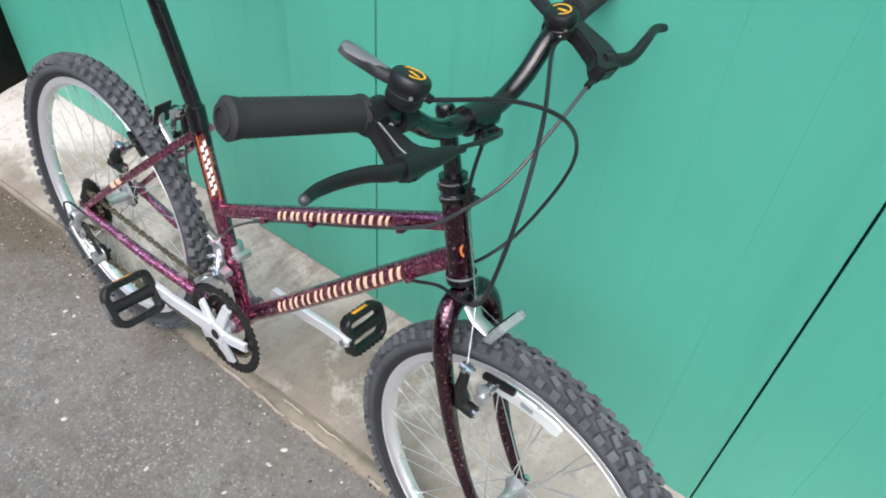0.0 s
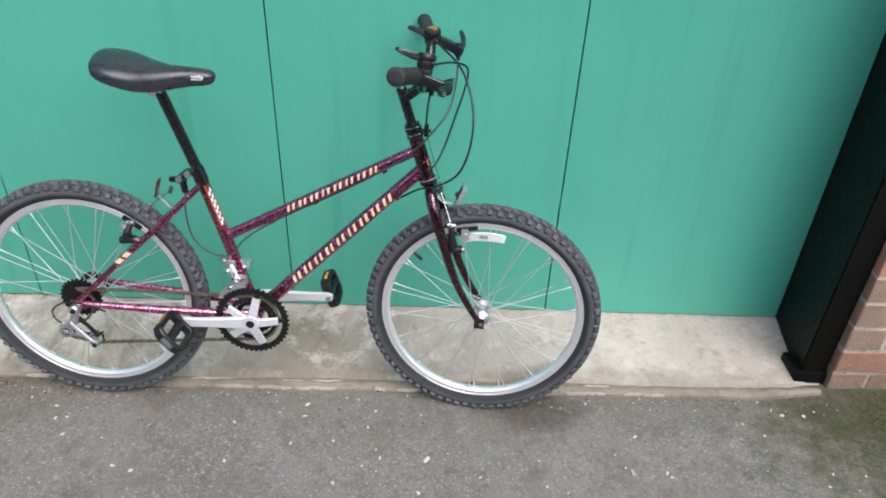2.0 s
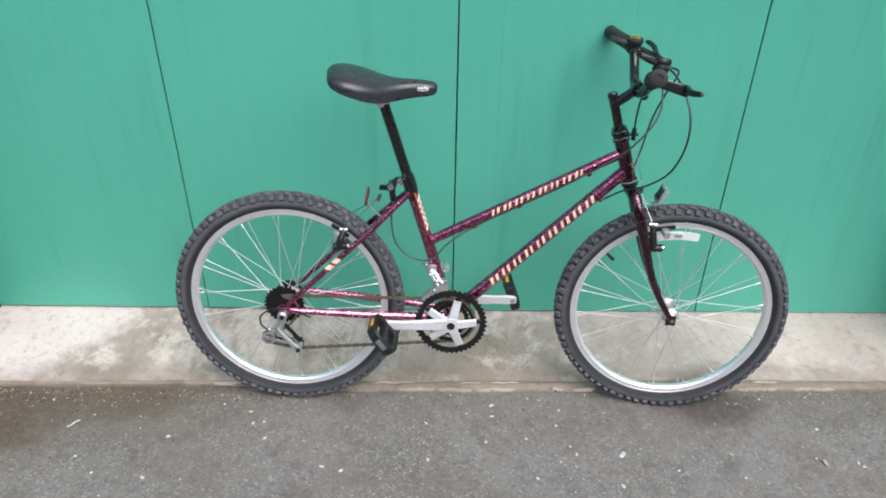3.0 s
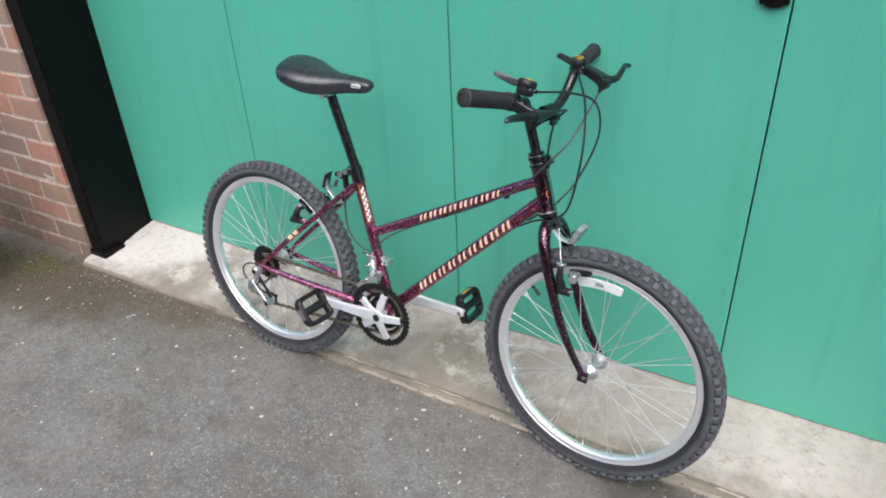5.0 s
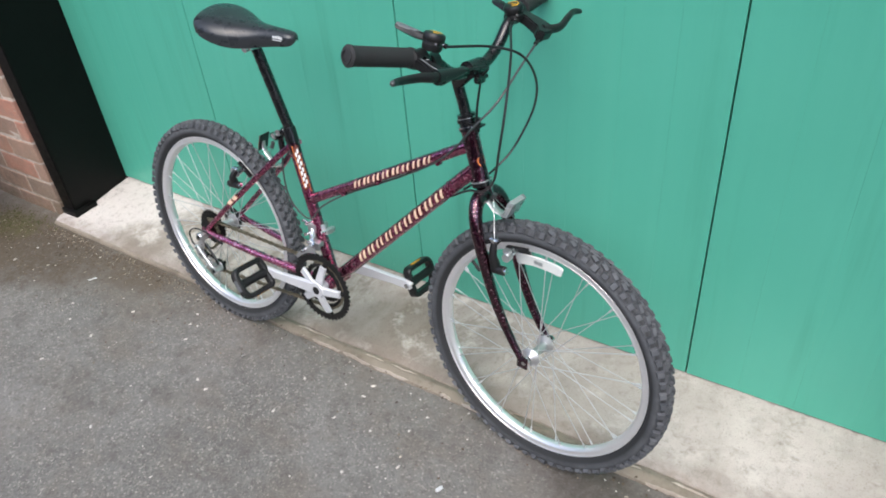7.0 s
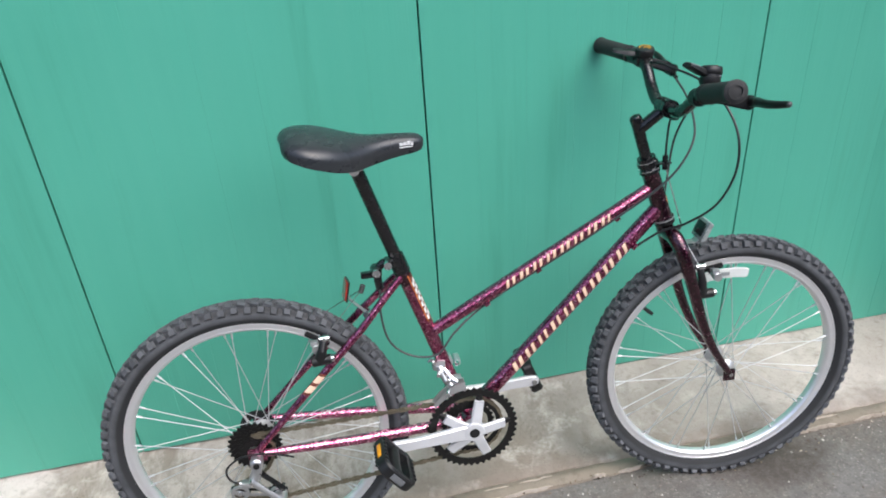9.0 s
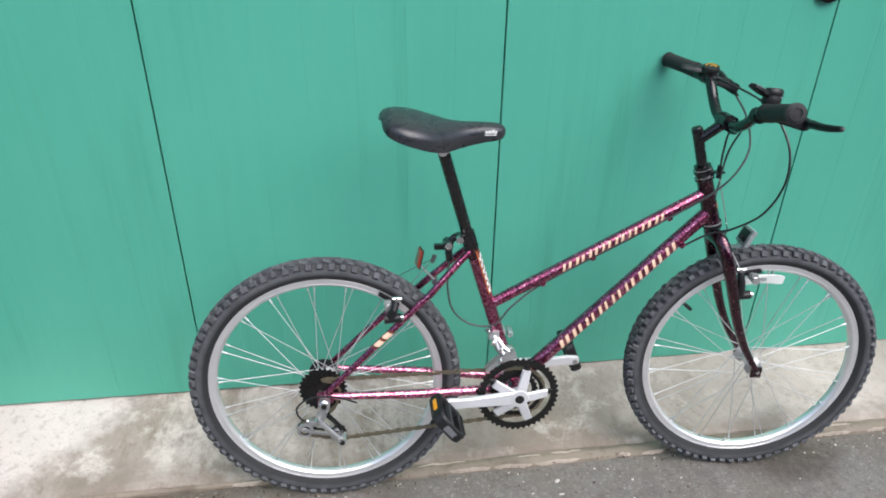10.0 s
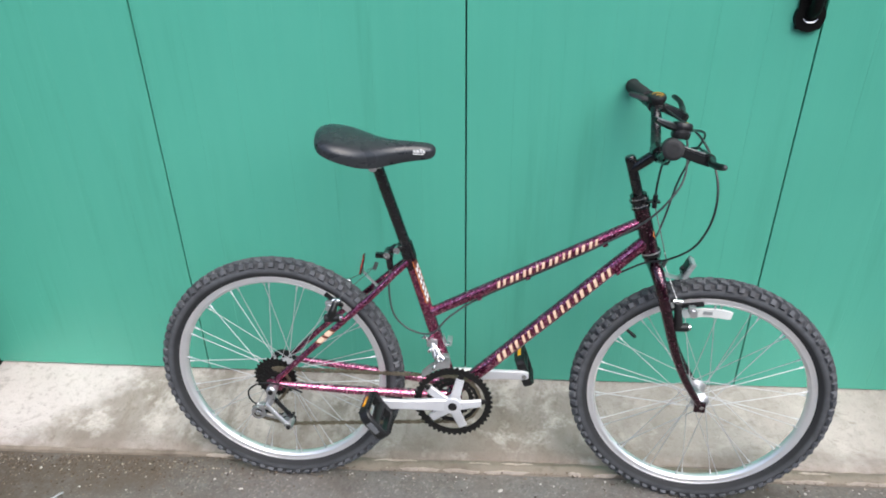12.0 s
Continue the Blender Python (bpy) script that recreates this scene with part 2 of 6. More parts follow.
def tyre_rubber():
    """Black at the bead, a ring of grey road dust on the sidewall, and shade between the lugs painted in."""
    m = Mat("dusty_gap_shaded_rubber", 0.72)
    far = m.t.nodes.new("ShaderNodeVectorMath")
    far.operation = "LENGTH"
    m.put(far.inputs[0], m.stretch(1, 0, 1))
    r = m.maths("ADD", far.outputs["Value"], m.maths("MULTIPLY", m.noise(14, 4, 0.6), 0.006))
    r = m.maths("MULTIPLY", m.maths("ADD", r, -0.258), 25.0)
    ring = m.ramp(r, (0.34, 0.04), (0.46, 0.50), (0.64, 0.85), (0.76, 0.50), (0.84, 0.08), (0.93, 0.30), (0.98, 0.42))
    f = m.mix(1.0, m.ramp(m.noise(26, 5, 0.65), (0.3, 0.45), (0.7, 1.0)), ring, "MULTIPLY")
    m.color(m.mix(f, (0.015, 0.016, 0.0175, 1), (0.112, 0.119, 0.130, 1)))
    return m.bump(m.noise(300, 3), 0.15, 0.0005).m


def tread_rubber():
    """Scuffed lugs, each a little paler or darker than the next."""
    m = Mat("scuffed_tread_rubber", 0.78)
    g = m.t.nodes.new("ShaderNodeNewGeometry").outputs["Random Per Island"]
    f = m.maths("ADD", m.maths("MULTIPLY", g, 0.45), m.maths("MULTIPLY", m.noise(60, 4, 0.65), 0.75))
    m.color(m.ramp(f, (0.25, (0.042, 0.045, 0.050, 1)), (0.60, (0.074, 0.078, 0.086, 1)), (0.95, (0.120, 0.125, 0.134, 1))))
    return m.bump(m.noise(400, 3), 0.3, 0.0005).m


def rubber(name, c, dust, amount):
    m = Mat(name, 0.72)
    f = m.ramp(m.noise(16, 5, 0.65), (0.35, 0.0), (0.75, amount))
    m.color(m.mix(f, (*c, 1), (*dust, 1)))
    return m.bump(m.noise(420, 3), 0.3, 0.0006).m


def alloy(name, c=0.6, rough=0.35, metal=0.9, uneven=1.0):
    m = Mat(name, rough, metal)
    lo, hi = c * (1 - 0.24 * uneven), c * (1 + 0.14 * uneven)
    m.color(m.mix(m.noise(25, 4, 0.6), (lo, lo * 1.01, lo * 1.03, 1), (hi, hi, hi * 1.01, 1)))
    m.rough(m.ramp(m.noise(70, 4), (0.3, rough - 0.1 * uneven), (0.75, rough + 0.15 * uneven)))
    return m.bump(m.noise(500, 2), 0.08 * uneven, 0.0004).m


GREEN = green_paint()
TARMAC = tarmac()
CONCRETE = sill_concrete()
HAUNCH = concrete("grey_cement_edging", (146, 136, 122), (120, 110, 98), (86, 77, 66))
LIP = concrete("pale_broken_cement", (190, 180, 168), (158, 147, 134), (116, 105, 92))
BRICK = brick_clay()
MORTAR = mortar()
DEBRIS = debris()
GLOSS_BLACK = plain("gloss_black_paint", (0.004, 0.0038, 0.0036), 0.48, 0, 0.0, spec=0.15)
PAINT = frame_paint(flake=0.04)
# brighter copy of the frame paint: skylight on the chain stays put into colour
LIT_STAY_PAINT = frame_paint("sky_lit_burgundy_flake_paint", 1.35, 0.14)
FORK_PAINT = frame_paint("black_burgundy_fade_paint", 0.20, 0.0)
TYRE = tyre_rubber()
TREAD = tread_rubber()
GRIP = rubber("grip_rubber", (0.014, 0.0142, 0.0148), (0.032, 0.033, 0.034), 0.5)
PLASTIC = plain("black_resin", (0.010, 0.0103, 0.0108), 0.40, spec=0.4)
BLACK_STEEL = plain("satin_black_steel", (0.005, 0.005, 0.0055), 0.26, 0, 0.3)
ALLOY = alloy("cast_alloy", 0.62, 0.38)
RIM = alloy("brushed_alloy_rim", 0.88, 0.36, 0.80, 0.35)
SPOKE = alloy("dull_plated_spoke", 0.60, 0.45, 0.65)
CHROME = alloy("bright_plated_steel", 0.75, 0.18, 1.0)
VINYL = plain("black_saddle_vinyl", (0.024, 0.027, 0.031), 0.30, 0, 0, 0.2, 40, 0.2, 0.0004)
GUM = plain("cream_decal", srgb(228, 194, 168), 0.35, 0, 0.4, 0.12, 500)
EDGING = plain("orange_brown_decal", srgb(104, 48, 34), 0.4, 0, 0.4, 0.3, 500)
ORANGE = plain("orange_decal", srgb(206, 112, 50), 0.45, 0, 0.3)
WHITE = plain("white_print", srgb(220, 222, 222), 0.5)
AMBER = plain("amber_reflector", srgb(236, 160, 30), 0.18, 0, 0.6)
RED = plain("red_reflector", srgb(158, 36, 26), 0.2, 0, 0.6)
CLEAR = plain("clear_reflector", srgb(206, 210, 208), 0.2, 0, 0.6)
DULL_CLEAR = plain("dusty_clear_plastic", srgb(140, 146, 146), 0.3, 0.2, 0.4)
RUSTY = plain("oily_chain_steel", (0.21, 0.18, 0.13), 0.42, 0.7, 0, 0.5, 200)
CABLE = plain("black_cable_sleeve", (0.012, 0.012, 0.013), 0.35)
GREY_CABLE = plain("grey_cable_sleeve", (0.05, 0.054, 0.055), 0.4)
PALE_PLASTIC = plain("pale_grey_resin", (0.20, 0.21, 0.215), 0.35)
THUMB = plain("dull_grey_resin", (0.12, 0.127, 0.135), 0.35)
TIMBER = plain("brown_stained_timber", srgb(92, 74, 64), 0.6, 0, 0, 0.3, 30, 0.3, 0.002)
DARK_TIMBER = plain("dark_brown_timber", srgb(62, 46, 40), 0.6, 0, 0, 0.3, 30, 0.3, 0.002)
OPPOSITE = concrete("grey_weathered_render", (122, 122, 124), (104, 104, 107), (84, 84, 86))
RENDERED = concrete("grey_render", (170, 166, 160), (150, 146, 140), (124, 120, 114))


# ---- building helpers ----
def mesh_of(bm, smooth=True):
    me = bpy.data.meshes.new("mesh")
    bm.normal_update()
    bm.to_mesh(me)
    bm.free()
    if smooth:
        me.shade_smooth()
        me.set_sharp_from_angle(angle=radians(38))
    return me


def part(name, bm, material, parent=None, label="", smooth=True):
    ob = new(name, mesh_of(bm, smooth))
    ob.data.materials.append(material)
    ob.parent = parent
    return tagged(ob, label)


def box(bm, cx, cy, cz, sx, sy, sz, bevel=0.0, m=None, segs=2):
    r = bmesh.ops.create_cube(bm, size=1.0, matrix=(m or Matrix()) @ Matrix.Translation((cx, cy, cz)) @ Matrix.Diagonal((sx, sy, sz, 1)))
    if bevel:
        es = list({e for v in r["verts"] for e in v.link_edges})
        bmesh.ops.bevel(bm, geom=es, offset=bevel, segments=segs, profile=0.6, affect="EDGES", clamp_overlap=True)
    return bm


def tube(bm, pts, radius, n=14, caps=True, flat=1.0):
    """Sweeps a circle along points; radius may be one number or one a point. flat squeezes it across the first side axis."""
    pts = [Vector(p) for p in pts]
    rs = radius if hasattr(radius, "__len__") else [radius] * len(pts)
    rings, side = [], None
    for i, p in enumerate(pts):
        d = (pts[min(i + 1, len(pts) - 1)] - pts[max(i - 1, 0)]).normalized()
        if side is None:
            ref = Vector((0, 1, 0)) if abs(d.y) < 0.9 else Vector((1, 0, 0))
            side = (ref - d * ref.dot(d)).normalized()
        else:
            side = (side - d * side.dot(d)).normalized()
        up = d.cross(side)
        rings.append([bm.verts.new(p + rs[i] * (flat * math.cos(a) * side + math.sin(a) * up)) for a in (2 * math.pi * k / n for k in range(n))])
    for a, b in zip(rings, rings[1:]):
        for k in range(n):
            bm.faces.new((a[k], a[(k + 1) % n], b[(k + 1) % n], b[k]))
    if caps:
        bm.faces.new(rings[0][::-1])
        bm.faces.new(rings[-1])
    return bm


def smooth_path(pts, per=10):
    """Points of a Catmull-Rom curve through the given ones."""
    p = [Vector(q) for q in pts]
    p = [2 * p[0] - p[1]] + p + [2 * p[-1] - p[-2]]
    out = []
    for a, b, c, d in zip(p, p[1:], p[2:], p[3:]):
        for k in range(per):
            t = k / per
            out.append(0.5 * (2 * b + (c - a) * t + (2 * a - 5 * b + 4 * c - d) * t * t + (3 * b - a - 3 * c + d) * t ** 3))
    return out + [p[-2]]


def lathe(bm, profile, n=64, closed=True, m=None):
    """Turns (radius, across) pairs about the y axis."""
    m = m or Matrix()
    rings = []
    for k in range(n):
        a = 2 * math.pi * k / n
        rings.append([bm.verts.new(m @ Vector((r * math.cos(a), v, r * math.sin(a)))) for r, v in profile])
    q = len(profile)
    for k in range(n):
        a, b = rings[k], rings[(k + 1) % n]
        for j in range(q if closed else q - 1):
            bm.faces.new((a[j], b[j], b[(j + 1) % q], a[(j + 1) % q]))
    return bm


def rod(bm, a, b, r, n=12):
    return tube(bm, [a, b], r, n)


def sheet(nx, ny, x0, x1, y0, y1, height):
    bm = bmesh.new()
    vs = [[bm.verts.new((x0 + (x1 - x0) * i / nx, y0 + (y1 - y0) * j / ny, 0)) for j in range(ny + 1)] for i in range(nx + 1)]
    for i in range(nx):
        for j in range(ny):
            bm.faces.new((vs[i][j], vs[i + 1][j], vs[i + 1][j + 1], vs[i][j + 1]))
    for col in vs:
        for v in col:
            v.co = Vector(height(v.co.x, v.co.y))
    return bm


def lumps(x, y, s, seed=0.0):
    return noise.noise(Vector((x * s, y * s, seed)))


# ---- ground, sill, doors ----
def door_foot(x):
    """Height of the sill where it meets the doors."""
    return 0.022 - 0.013 * x if x < 0 else 0.022 - 0.007 * x


def ground_level(x, y):
    return -0.006 + 0.004 * lumps(x, y, 3.1) + 0.002 * lumps(x, y, 11, 4.0)


def build_ground():
    # one sheet: fine close by, coarse out to the horizon
    xs = [-400, -150, -60, -25, -12, -7] + [-4.5 + 0.05 * k for k in range(181)] + [7, 12, 25, 60, 150, 400]
    ys = [-400, -150, -60, -25, -12, -6, -4] + [-3 + 0.05 * k for k in range(63)] + [0.6, 3, 10, 60, 150, 400]
    bm = bmesh.new()
    vs = [[bm.verts.new((x, y, ground_level(x, y) if abs(x) < 5 and abs(y) < 3.2 else -0.006)) for y in ys] for x in xs]
    for i in range(len(xs) - 1):
        for j in range(len(ys) - 1):
            bm.faces.new((vs[i][j], vs[i + 1][j], vs[i + 1][j + 1], vs[i][j + 1]))
    g = part("ground", bm, TARMAC)
    tagged(g, "worn grey tarmac drive with pale stone chips", "ground", kind="structure")


def build_sill():
    front = lambda x: -0.318 + 0.007 * lumps(x, 0, 4.0) + 0.004 * lumps(x, 3, 19) + 0.030 * min(1.0, max(0.0, (x - 1.40) / 0.14))

    def height(x, y):
        f = (y + 0.33) / 0.33
        yy = front(x) * (1 - f) + 0.06 * f
        top = 0.010 * (1 - f) + door_foot(x) * f
        z = top + 0.0025 * lumps(x, yy, 9, 2.0) + 0.0012 * lumps(x, yy, 30, 5.0)
        if f < 0.05:
            yy -= 0.006
            z = -0.02 if f < 0.02 else z - 0.006
        return x, yy, z

    s = part("door_sill", sheet(260, 36, -1.508, 1.578, -0.33, 0.0, height), CONCRETE)
    tagged(s, "stained pale concrete sill below the garage doors", "sill", kind="structure")

    # thin cement edging between sill and tarmac
    def edging(x, y):
        f = (y + 0.36) / 0.05
        a = -0.357 + 0.006 * lumps(x, 0, 5.5, 7.0) + 0.005 * lumps(x, 0, 23, 7.0)
        wide = min(1.0, max(0.12, (x + 0.75) / 0.5), max(0.3, (1.62 - x) / 0.25))
        yy = a * wide * (1 - f) + -0.322 * (1 - wide) * (1 - f) + -0.31 * f
        z = 0.004 + 0.003 * lumps(x, yy, 26, 3.0) - 0.003 * math.cos(6.28 * f)
        if y < -0.359:
            z = -0.02
        return x, yy, z

    e = part("sill_edging", sheet(320, 10, -1.5, 1.565, -0.36, -0.31, edging), HAUNCH)
    tagged(e, "cracked grey cement edging along the concrete sill", "edging", kind="structure")
    # pale broken ridges left along the outer edge and in the joint
    rng = random.Random(8)
    for y0, x, x1 in ((-0.352, -0.22, 1.10), (-0.325, -0.70, 0.9)):
        while x < x1:
            l = rng.uniform(0.02, 0.14)
            if rng.random() < (0.8 if y0 < -0.34 else 0.3):
                w = rng.uniform(0.0016, 0.0040)
                seed = rng.uniform(0, 50)

                def ridge(u, v, y0=y0, w=w, seed=seed, x=x, l=l):
                    k = (u - x) / l
                    fade = min(1.0, 5 * k + 0.1, 5 * (1 - k) + 0.1)
                    yy = y0 + 0.006 * lumps(u, 0, 5.5, 7.0) + 0.005 * lumps(u, 0, 23, 7.0) + v * w * fade * (1 + 0.9 * lumps(u, 1, 110, seed)) + 0.0016 * lumps(u, 2, 90, seed)
                    return u, yy, 0.004 + 0.0045 * (1 - v * v) * fade + 0.001 * lumps(u, v, 80, seed) - (0.006 if abs(v) > 0.9 else 0)

                part("broken_ridge", sheet(24, 6, x, x + l, -1, 1, ridge), LIP, e)
            x += l + rng.uniform(0.0, 0.05)


SEAMS = (-1.50, -0.797, -0.003, 0.801, 1.562)


def door_leaf(x0, x1, boards):
    root = new("door_leaf")
    root.location = ((x0 + x1) / 2, 0, 0)
    tagged(root, "green painted boarded timber garage door leaf, closed", "garage door", "garage door leaves", "structure")
    gap, w = 0.0020, (x1 - x0 - 0.0040) / boards
    for k in range(boards):
        bm = bmesh.new()
        cx = x0 + gap + w * (k + 0.5) - root.location.x
        z0 = door_foot(root.location.x + cx) + 0.004
        bmesh.ops.create_cube(bm, size=1.0, matrix=Matrix.Translation((cx, 0.02, (z0 + 2.1) / 2)) @ Matrix.Diagonal((w, 0.04, 2.1 - z0, 1)))
        es = [e for e in bm.edges if abs(e.verts[0].co.z - e.verts[1].co.z) > 1 and e.verts[0].co.y < 0.01]
        bmesh.ops.bevel(bm, geom=es, offset=0.0005, segments=1, affect="EDGES")
        part("board", bm, GREEN, root)
    return root


def build_doors():
    for (a, b), n in zip(zip(SEAMS, SEAMS[1:]), (6, 7, 7, 6)):
        door_leaf(a, b, n)
    # black panel behind the leaves stands in for the darkness inside
    bm = bmesh.new()
    box(bm, 0.03, 0.1, 1.05, 3.3, 0.06, 2.1)
    k = part("door_backing", bm, GLOSS_BLACK)
    tagged(k, "black panel standing in for the unlit garage inside", "wall", kind="structure")


def build_jambs():
    for name, x_front, x_door, x_out, y_front in (("door_jamb_left", -1.436, -1.470, -1.512, -0.262), ("door_jamb_right", 1.514, 1.562, 1.592, -0.276)):
        bm = bmesh.new()
        s = 1 if x_out > 0 else -1
        q = [(x_front, y_front), (x_door, 0.0), (x_door, 0.06), (x_out + s * 0.03, 0.06), (x_out, y_front)]
        lo = [bm.verts.new((x, y, -0.01)) for x, y in q]
        hi = [bm.verts.new((x, y, 2.2)) for x, y in q]
        bm.faces.new(lo)
        bm.faces.new(hi)
        for i in range(5):
            bm.faces.new((lo[i], lo[(i + 1) % 5], hi[(i + 1) % 5], hi[i]))
        bmesh.ops.recalc_face_normals(bm, faces=bm.faces)
        bmesh.ops.bevel(bm, geom=[e for e in bm.edges if abs(e.verts[0].co.z - e.verts[1].co.z) > 1], offset=0.004, segments=2, affect="EDGES")
        j = part(name, bm, GLOSS_BLACK)
        tagged(j, "gloss black painted door jamb beside brick pier", "door frame", kind="structure")
        bm = bmesh.new()
        foot_in = x_front - s * 0.016
        box(bm, (foot_in + x_out) / 2, y_front + 0.036, 0.015, abs(x_out - foot_in), 0.094, 0.044, 0.004)
        part("foot_block", bm, GLOSS_BLACK, j)


def brick_wall(name, x0, x1, yf, label):
    """A wall of stretchers in half bond: a mortar core and single bricks."""
    bm = bmesh.new()
    box(bm, (x0 + x1) / 2, (yf + 0.0025 + 0.06) / 2, 1.15, x1 - x0 - 0.004, 0.06 - yf - 0.0025, 2.4)
    core = part(name, bm, MORTAR)
    tagged(core, label, "brick wall", kind="structure")
    shapes = {}
    pitch, length, joint = 0.0845, 0.225, 0.0085
    rng = random.Random(4)
    for c in range(28):
        z = -0.026 + pitch * c
        x = x0 - (0.0 if c % 2 else length / 2)
        while x < x1 - 0.02:
            a, b = max(x, x0), min(x + length - joint, x1)
            if b - a > 0.03:
                key = (round(b - a, 3), rng.randrange(4))
                if key not in shapes:
                    bm = bmesh.new()
                    box(bm, 0, 0, 0, b - a, 0.1, pitch - joint, 0.005, segs=2)
                    for v in bm.verts:
                        v.co += Vector((rng.uniform(-1, 1), rng.uniform(-1, 1), rng.uniform(-1, 1))) * 0.0011
                    shapes[key] = mesh_of(bm, False)
                    shapes[key].materials.append(BRICK)
                o = new("brick", shapes[key])
                o.location = ((a + b) / 2, yf + 0.05 + rng.uniform(-0.0015, 0.0015), z + (pitch - joint) / 2)
                o.rotation_euler = (rng.uniform(-0.006, 0.006), rng.uniform(-0.006, 0.006), rng.uniform(-0.006, 0.006))
                o.parent = core
            x += length
    return core


def build_walls():
    brick_wall("wall_left", -2.36, -1.514, -0.272, "weathered red-brown brick pier beside the garage door")
    brick_wall("wall_right", 1.594, 2.72, -0.302, "red-brown brick wall with pale mortar beside garage door")
    # beam and wall over the doors are unseen, added to cut off skylight
    bm = bmesh.new()
    box(bm, 0.03, -0.09, 2.3, 3.12, 0.3, 0.2, 0.004)
    tagged(part("lintel", bm, GLOSS_BLACK), "unseen black beam added over the garage doors", "lintel", kind="structure")
    bm = bmesh.new()
    box(bm, 0.2, 0.05, 2.75, 5.2, 0.6, 0.7)
    tagged(part("wall_upper", bm, RENDERED), "unseen plain wall added above the doors to cut skylight", "wall", kind="structure")
    # an unseen plain wall, added across the drive to shut off the low sky
    bm = bmesh.new()
    box(bm, 0.0, -6.15, 1.55, 26.0, 0.3, 3.2)
    tagged(part("wall_opposite", bm, OPPOSITE), "plain grey wall added out of view to block low sky", "wall", kind="structure")
    # timber side gate beyond the brick pier
    root = new("side_gate")
    root.location = (-3.085, -0.20, 0)
    root.rotation_euler = (0, 0, radians(22))
    tagged(root, "dark brown stained timber gate beyond brick pier", "gate", kind="structure")
    for k in range(12):
        bm = bmesh.new()
        box(bm, 0.66 - 0.125 * k, 0.0, 0.95, 0.121, 0.03, 1.9, 0.004)
        part("board", bm, TIMBER, root)
    bm = bmesh.new()
    box(bm, 0.28, -0.05, 0.98, 0.1, 0.08, 1.95, 0.006)
    part("post", bm, DARK_TIMBER, root)


build_ground()
build_sill()
build_doors()
build_jambs()
build_walls()


# ---- the bicycle: x along it, y across towards the doors, z up, from the rear hub ----
BIKE = Matrix.Translation((-0.4581, -0.3235, 0.3060)) @ pose(0, 0, 0, 0, 0, -2.3) @ pose(0, 0, 0, 0, 0.53, 0) @ pose(0, 0, 0, -8.0, 0, 0)
bike = new("bicycle")
bike.matrix_world = BIKE
tagged(bike, "burgundy step-through mountain bicycle leaning on green garage doors", "bicycle")

HUB = Vector((1.0155, 0, -0.002))
BB = Vector((0.4395, 0, -0.0245))
STEER = Vector((0.868, 0, 0.352))
AXIS = Vector((-0.304, 0, 0.953)).normalized()


def turned(degrees):
    return Matrix.Translation(STEER) @ Matrix.Rotation(radians(degrees), 4, AXIS) @ Matrix.Translation(-STEER)


FORK = turned(-4.8)
along = lambda h: STEER + AXIS * ((h - STEER.z) / AXIS.z)


def bar(name, pts, radius, material, parent=bike, label="", n=18, m=None, flat=1.0):
    bm = bmesh.new()
    tube(bm, pts, radius, n, True, flat)
    if m:
        bm.transform(m)
    return part(name, bm, material, parent, label)


